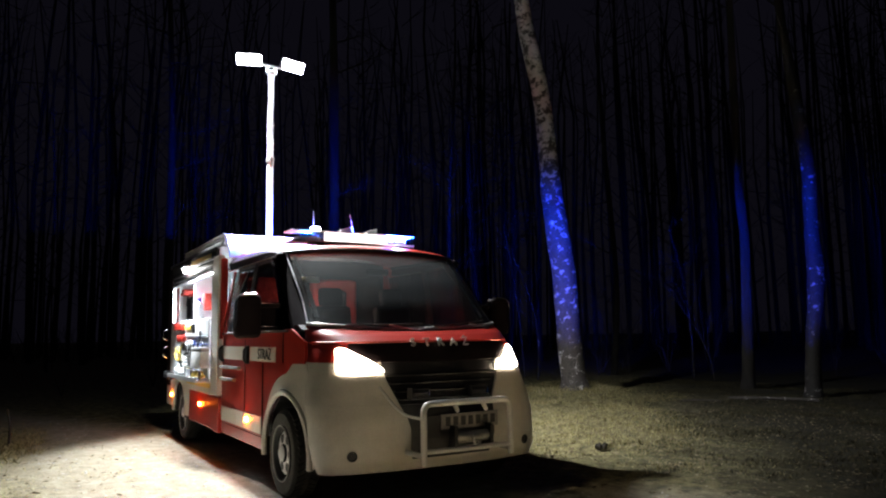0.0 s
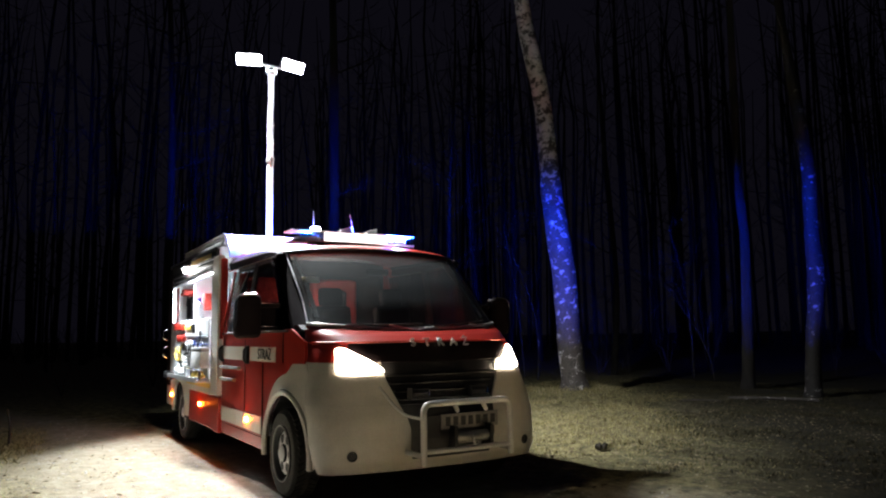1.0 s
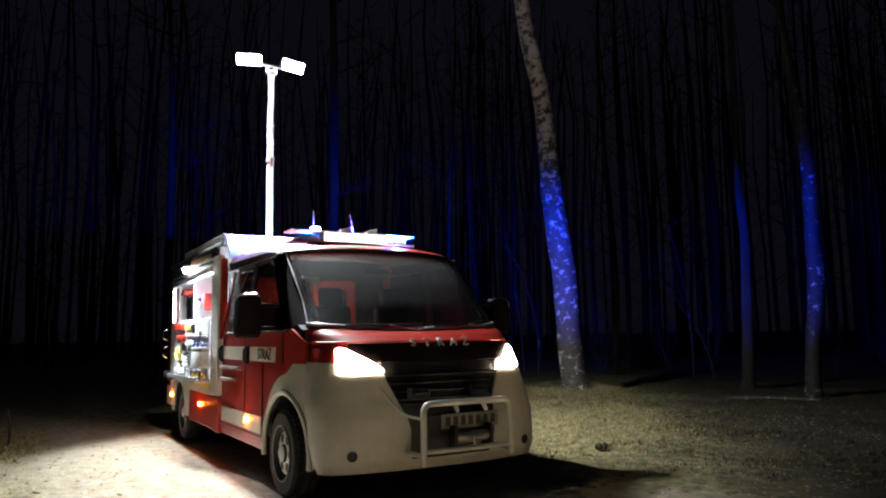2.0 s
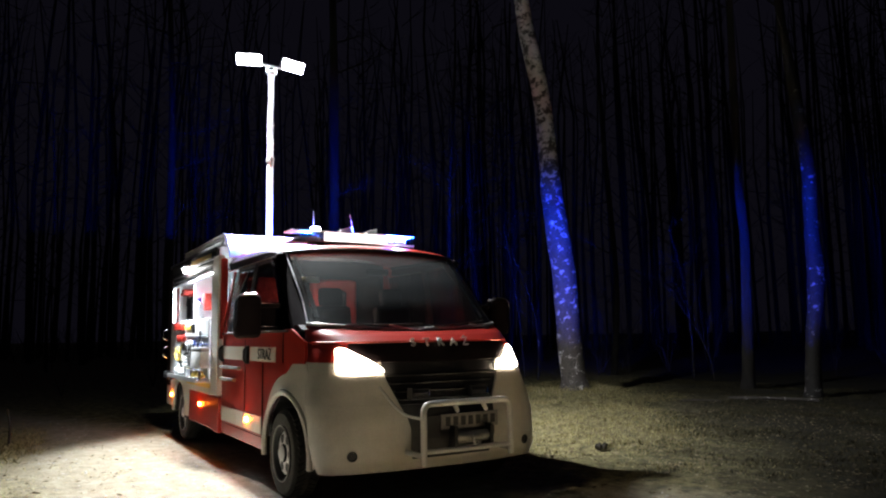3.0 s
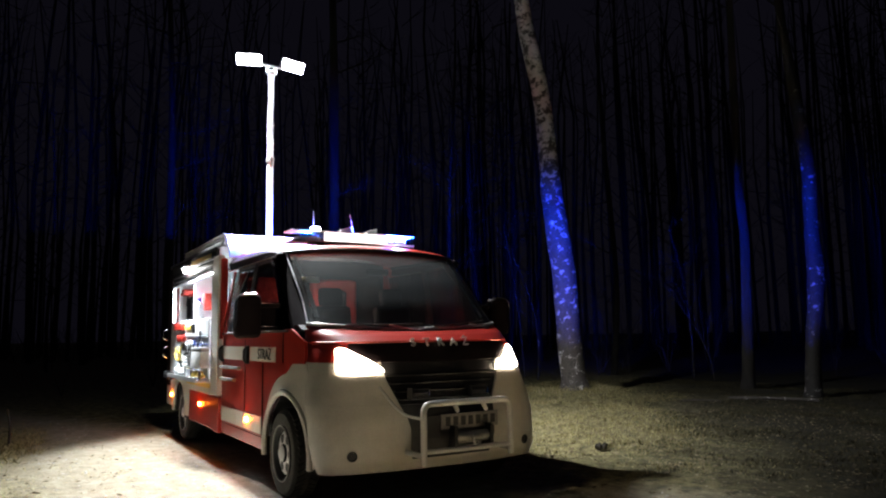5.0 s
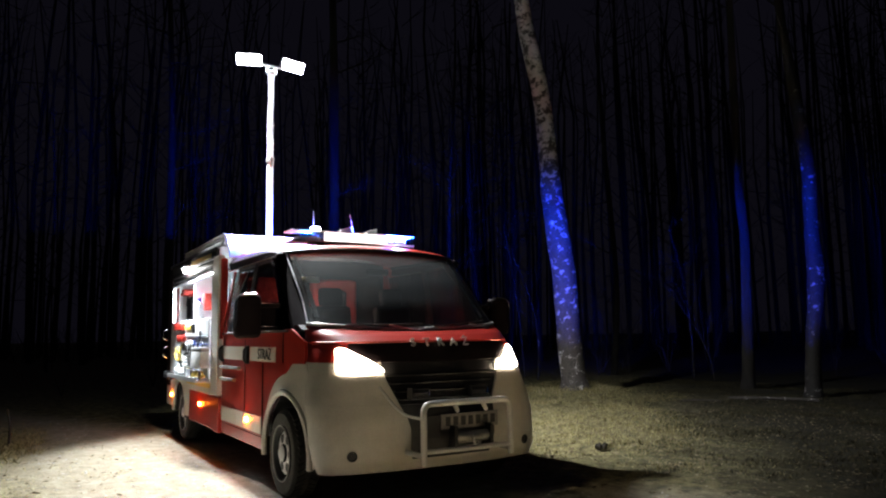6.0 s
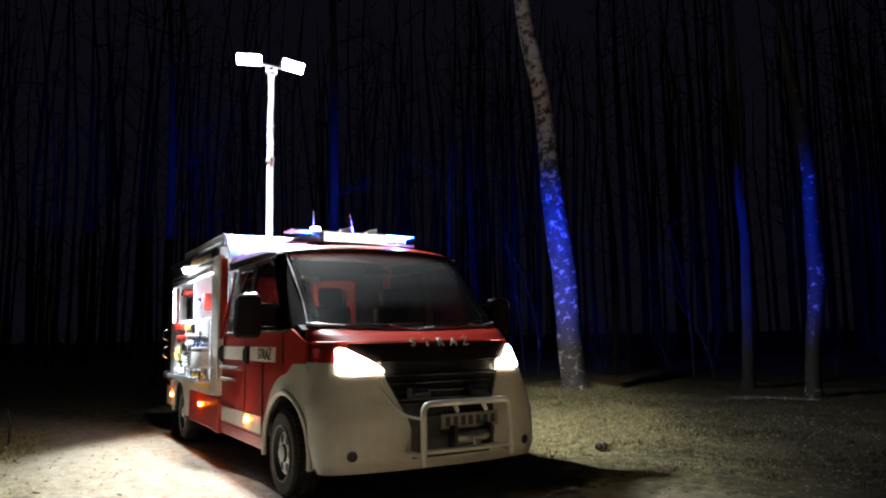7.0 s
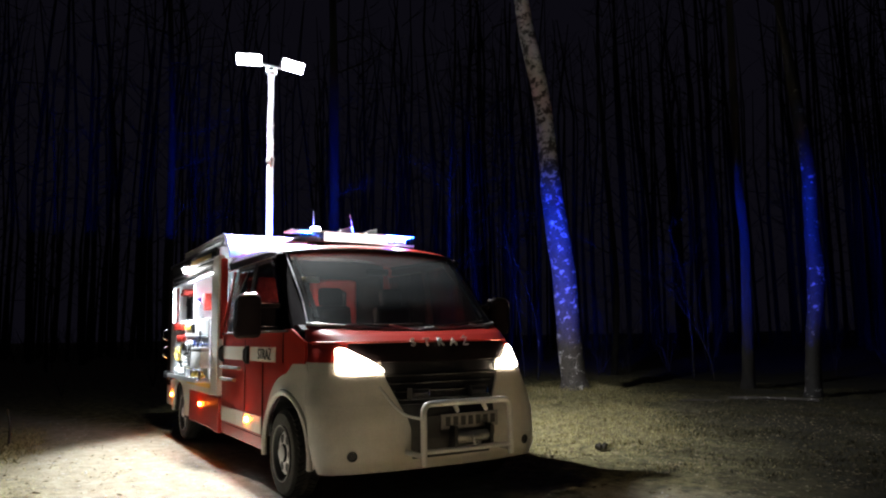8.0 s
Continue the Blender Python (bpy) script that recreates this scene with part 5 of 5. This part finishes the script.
def litter():
    """Stones, leaves and twigs strewn on the track, too many to count."""
    rng = random.Random(21)
    bm = bmesh.new()
    for _ in range(1500):
        x, y = rng.uniform(-5.5, 1.8), rng.uniform(-3.5, 8.0)
        if abs(x) < 1.15 and -1.1 < y < 5.1:
            continue
        r = rng.uniform(0.005, 0.013) * (1.7 if rng.random() < 0.08 else 1)
        got = bmesh.ops.create_icosphere(bm, subdivisions=1, radius=r)["verts"]
        for v in got:
            v.co = v.co * (1 + 0.35 * noise.noise(v.co * 60 + Vector((x, y, 0))))
            v.co.z *= 0.55
            v.co += Vector((x, y, ground_height(x, y) + r * 0.2))
    me_ob = part("gravel", bm, surface("pale_stones", (0.26, 0.24, 0.20), (0.68, 0.66, 0.62), 0.9, 0, 20, 0.3, 70), None, "", False)
    tagged(me_ob, "small pale stones strewn on the sandy track", "stones", kind="stuff")
    vs, fs = [], []
    for k in range(8500):
        x, y = rng.uniform(-5.5, 9.0), rng.uniform(-3.5, 8.0)
        if x < 0.5 and k > 550 and rng.random() < 0.9:
            continue
        if k < 550:
            x, y = rng.gauss(-2.9, 0.7), rng.uniform(-1.5, 6.5)
        elif k > 5400:
            x, y = rng.uniform(1.2, 7.5), rng.uniform(-2.5, 6.0)
        if abs(x) < 1.15 and -1.1 < y < 5.1:
            continue
        a, s = rng.uniform(0, 6.28), rng.uniform(0.012, 0.036)
        z = ground_height(x, y) + 0.008
        i = len(vs)
        for u, w, h in ((-1, 0, 0.002), (0, 0.45, 0.010), (1, 0, 0.004), (0, -0.45, 0.009)):
            vs.append((x + s * (u * math.cos(a) - w * math.sin(a)), y + s * (u * math.sin(a) + w * math.cos(a)), z + h * rng.uniform(0.4, 1.6)))
        fs.extend([(i, i + 1, i + 2), (i, i + 2, i + 3)])
    me = bpy.data.meshes.new("fallen_leaves")
    me.from_pydata(vs, [], fs)
    me.materials.append(surface("dead_leaves", (0.05, 0.036, 0.02), (0.52, 0.43, 0.28), 0.85, 0, 24, 0.2, 90))
    tagged(new("fallen_leaves", me), "dry brown leaves scattered over track and grass", "leaves", kind="stuff")


litter()


def stake_and_logs():
    bm = bmesh.new()
    trunk_mesh(bm, [(0, 0, -0.1), (0.01, 0, 0.22), (-0.03, 0.01, 0.45)], [0.019, 0.016, 0.010], 10, 0.08, 2)
    ob = part("sapling_stump", bm, BARK, None, "", True)
    ob.location = (-2.94, 4.75, 0)
    tagged(ob, "thin broken sapling at the edge of the track", "sapling")
    for a, b, r in (((8.57, 3.30, 0.035), (9.37, 2.04, 0.03), 0.032), ((7.6, 3.6, 0.02), (8.1, 3.1, 0.022), 0.016)):
        bm = bmesh.new()
        c = Vector(a)
        mid = (Vector(b) - c) * 0.5 + Vector((0.03, 0.02, 0.012))
        trunk_mesh(bm, [(0, 0, 0), tuple(mid), tuple(Vector(b) - c)], [r, r * 0.95, r * 0.8], 10, 0.08, 4)
        ob = part("fallen_log", bm, BIRCH, None, "", True)
        ob.location = a
        tagged(ob, "pale fallen branch lying in the grass", "log")
    bm = bmesh.new()
    for k in range(9):
        box(bm, (random.Random(k).uniform(-0.06, 0.06), random.Random(k + 9).uniform(-0.05, 0.05), 0.02), (0.07, 0.05, 0.03), 0.01, pose(0, 0, 0, 20 * k, 35 * k, 50 * k))
    ob = part("turf_clod", bm, surface("dark_soil", (0.02, 0.017, 0.012), (0.06, 0.05, 0.035), 0.95, 0, 9, 0.5, 70))
    ob.location = (2.66, 0.29, 0.02)
    tagged(ob, "dark clod of turf in the grass", "clod")


stake_and_logs()


# ---- gear in the locker ----
def gear():
    def single(name, label, cat, build, mat, at, smooth=True):
        bm = bmesh.new()
        build(bm)
        ob = part(name, bm, mat, None, "", smooth)
        ob.location = at
        return tagged(ob, label, cat)

    def bottle(name, label, cat, at, r, h, mat, cap):
        ob = thing(name, label, cat, at)
        bm = bmesh.new()
        lathe(bm, [(0.001, 0), (r * 0.9, 0.0), (r, 0.02), (r, h * 0.8), (r * 0.75, h * 0.92), (r * 0.3, h), (0.001, h)], (0, 0, 0), "Z", 20)
        part("cylinder", bm, mat, ob, "", True)
        bm = bmesh.new()
        lathe(bm, [(0.001, h), (r * 0.35, h), (r * 0.35, h + 0.05), (0.001, h + 0.05)], (0, 0, 0), "Z", 12)
        tube(bm, rounded([(0, 0, h + 0.03), (-r * 0.9, 0, h + 0.03), (-r * 1.05, 0, h * 0.6)], 0.02), 0.01, 6)
        part("valve", bm, cap, ob)
        return ob

    bottle("fire_extinguisher", "black extinguisher standing on the locker shelf", "extinguisher", (-0.86, 4.36, 1.513), 0.08, 0.34, BLACK, BLACK)
    bottle("air_cylinder", "blue-grey breathing air cylinder on the shelf", "cylinder", (-0.965, 3.45, 1.513), 0.050, 0.22, INSIDE, BLUE)
    bottle("air_cylinder", "grey breathing air cylinder on the shelf", "cylinder", (-0.70, 3.46, 1.513), 0.062, 0.25, ALU, CHROME)

    def crate(name, label, at, s, mat, lid):
        ob = thing(name, label, "case", at)
        bm = bmesh.new()
        box(bm, (0, 0, s[2] * 0.4), (s[0], s[1], s[2] * 0.8), 0.015)
        part("body", bm, mat, ob, "", True)
        bm = bmesh.new()
        box(bm, (0, 0, s[2] * 0.9), (s[0] * 1.02, s[1] * 1.02, s[2] * 0.19), 0.015)
        part("lid", bm, lid, ob, "", True)
        bm = bmesh.new()
        tube(bm, rounded([(0, -s[1] * 0.25, s[2]), (0, -s[1] * 0.25, s[2] + 0.05), (0, s[1] * 0.25, s[2] + 0.05), (0, s[1] * 0.25, s[2])], 0.02), 0.01, 6)
        part("handle", bm, BLACK, ob)

    crate("power_unit", "pale hydraulic power unit fixed to the tool board", (-1.137, 2.55, 0.955), (0.10, 0.50, 0.23), WHITE, ALU)
    crate("tool_case", "orange tool case inside the locker", (-0.70, 3.10, 0.796), (0.30, 0.5, 0.22), ORANGE, BLACK)
    single("first_aid_box", "red first aid box hung on the locker upright", "box", lambda bm: (box(bm, (0, 0, 0), (0.15, 0.12, 0.21), 0.015), box(bm, (0, -0.064, 0.02), (0.05, 0.012, 0.02), 0.004)), RED, (-0.84, 3.485, 1.735))
    single("red_blanket", "folded red blanket under the locker ceiling", "blanket", lambda bm: (box(bm, (0, 0, 0), (0.22, 0.16, 0.05), 0.02), box(bm, (0.005, -0.01, 0.045), (0.21, 0.15, 0.045), 0.02)), SEAT, (-0.90, 4.40, 1.88))

    # tools hung on the board
    single("rescue_axe", "dark handled axe on the tool board", "axe",
           lambda bm: (tube(bm, [(0, -0.62, 0), (0, 0.60, 0.01)], 0.011, 8), box(bm, (0, -0.20, 0.0), (0.015, 0.07, 0.13), 0.004)), BLACK, (-1.099, 2.96, 1.30), True)
    single("halligan_bar", "blue steel pry bar on the tool board", "pry bar",
           lambda bm: (tube(bm, [(0, -0.33, 0), (0, 0.33, 0)], 0.010, 8), box(bm, (-0.01, 0.30, 0.02), (0.03, 0.03, 0.07), 0.006)), BLUE, (-1.099, 2.70, 1.212), True)
    single("red_pouch", "red first aid pouch on the tool board", "pouch", lambda bm: (box(bm, (0, 0, 0), (0.06, 0.48, 0.095), 0.02, seg=3), box(bm, (-0.028, 0, 0.02), (0.012, 0.44, 0.05), 0.005)), RED, (-1.117, 3.88, 1.43), True)
    single("red_pouch", "small red pouch below the larger one", "pouch", lambda bm: (box(bm, (0, 0, 0), (0.05, 0.38, 0.085), 0.02, seg=3), box(bm, (-0.024, 0, 0.015), (0.01, 0.34, 0.045), 0.004)), RED, (-1.112, 3.76, 1.285), True)
    single("yellow_strap", "yellow webbing strap on the tool board", "strap", lambda bm: (box(bm, (0, 0, 0), (0.02, 0.40, 0.045), 0.008), box(bm, (-0.012, -0.17, 0), (0.012, 0.04, 0.06), 0.004)), YELLOW, (-1.097, 3.42, 1.415), True)
    single("tool_clip", "black spring clip on the tool board", "clip", lambda bm: (box(bm, (0, 0, 0), (0.02, 0.07, 0.11), 0.006), box(bm, (-0.015, 0.03, 0.02), (0.02, 0.02, 0.05), 0.005)), BLACK, (-1.096, 3.14, 1.40), True)
    bm = bmesh.new()
    box(bm, (0, 0, 0), (0.008, 1.05, 0.17), 0.003)
    for j in range(26):
        for k in range(4):
            box(bm, (-0.005, -0.50 + 0.04 * j, -0.06 + 0.04 * k), (0.004, 0.028, 0.008), 0, pose(0, 0, 0, 45 if (j + k) % 2 else -45))
    plate = part("checker_plate", bm, ALU)
    plate.location = (-1.090, 3.50, 0.985)
    tagged(plate, "grey checker plate at the foot of the tool board", "plate")

    def coil(bm):
        for k in range(4):
            r = 0.100 - 0.010 * k
            tube(bm, [(-0.02 * k, r * math.cos(a) * (2.4 - 0.2 * k), r * math.sin(a)) for a in spread(0, 2 * math.pi, 28)], 0.012, 8, False)

    def loop(bm):
        tube(bm, rounded([(0, 0.16, 0.07), (-0.02, 0.12, -0.05), (-0.02, -0.10, -0.08), (-0.03, -0.17, 0.03), (-0.02, -0.05, 0.08), (0, 0.10, 0.02)], 0.03), 0.014, 8)
    single("hydraulic_hose", "yellow looped hydraulic hose on the board", "hose", loop, YELLOW, (-1.112, 3.90, 1.09))
    single("black_hose", "black coiled hose on the tool board", "hose", coil, BLACK, (-1.107, 3.28, 1.16))

    def spreader(bm):
        box(bm, (0, 0, 0.05), (0.09, 0.22, 0.08), 0.025, seg=3)
        tube(bm, [(0, -0.10, 0.05), (-0.02, -0.28, 0.04), (0, -0.38, 0.045)], [0.035, 0.026, 0.010], 10)
        tube(bm, rounded([(0, 0.02, 0.09), (0, 0.02, 0.14), (0, 0.12, 0.14), (0, 0.12, 0.08)], 0.02), 0.010, 8)

    def frame_tool(bm):
        tube(bm, rounded([(0, -0.40, 0.01), (0, -0.40, 0.10), (0, 0.40, 0.12), (0, 0.40, 0.01)], 0.03), 0.012, 8)
        tube(bm, [(0, -0.40, 0.012), (0, 0.40, 0.012)], 0.012, 8)
        tube(bm, [(0, 0.05, 0.012), (0, 0.05, 0.11)], 0.010, 8)
    single("steel_frame", "bright tubular steel frame standing on the tray", "frame", frame_tool, CHROME, (-1.185, 2.72, 0.831))
    single("hydraulic_cutter", "pale hydraulic cutter lying on the tray", "cutter", spreader, WHITE, (-1.145, 3.70, 0.831))
    single("hydraulic_spreader", "yellow hydraulic spreader lying on the tray", "spreader", spreader, YELLOW, (-1.145, 2.62, 0.831))


gear()


# ---- what moves: the flashers ----
PERIOD = {"roof_right": ((-0.04, 0.17), (0.47, 0.67)), "roof_left": ((0.18, 0.36), (0.78, 0.96)),
          "grille_left": ((0.20, 0.34), (0.70, 0.84)), "grille_right": ((0.20, 0.34), (0.80, 0.94))}


def flashes(name):
    """The times within the clip at which a flasher goes on and off."""
    return [(k + a, k + b) for k in range(-1, 9) for a, b in PERIOD[name] if k + b > 0 and k + a < 8.0]


def motions():
    f = 1 / FPS
    for side, ob in shutters.items():
        x, y, z = ob.location
        shut, free = pose(x, y, z), pose(x, y, z - 0.082)
        rows = {}
        for a, b in flashes("roof_" + side):
            for t, m in ((a - f, shut), (a, free), (b - f, free), (b, shut)):
                rows[frame(t)] = ((frame(t) - 1) * f, m)
        keep = sorted((r for r in rows.values() if 0 <= r[0] <= 8.0), key=lambda r: r[0])
        first = free if side == "right" else shut
        last = free if side == "right" else shut
        if keep[0][0] > 0:
            keep.insert(0, (0.0, first))
        if keep[-1][0] < 8.0:
            keep.append((8.0, last))
        walk(ob, keep)
    for side, ob in inserts.items():
        x, y, z = ob.location
        turn = [pose(x, y, z, 60 * k, 0, 0) for k in range(4)]
        rows = {1: (0.0, turn[3])}
        for a, b in flashes("grille_" + side):
            for t, m in ((a - 3 * f, turn[3]), (a - 2 * f, turn[2]), (a - f, turn[1]), (a, turn[0]), (b - 2 * f, turn[0]), (b - f, turn[1]), (b, turn[2]), (b + f, turn[3])):
                if 0 < t <= 8.0:
                    rows[frame(t)] = ((frame(t) - 1) * f, m)
        keep = sorted(rows.values(), key=lambda r: r[0])
        if keep[-1][0] < 8.0:
            keep.append((8.0, turn[3]))
        walk(ob, keep)


motions()
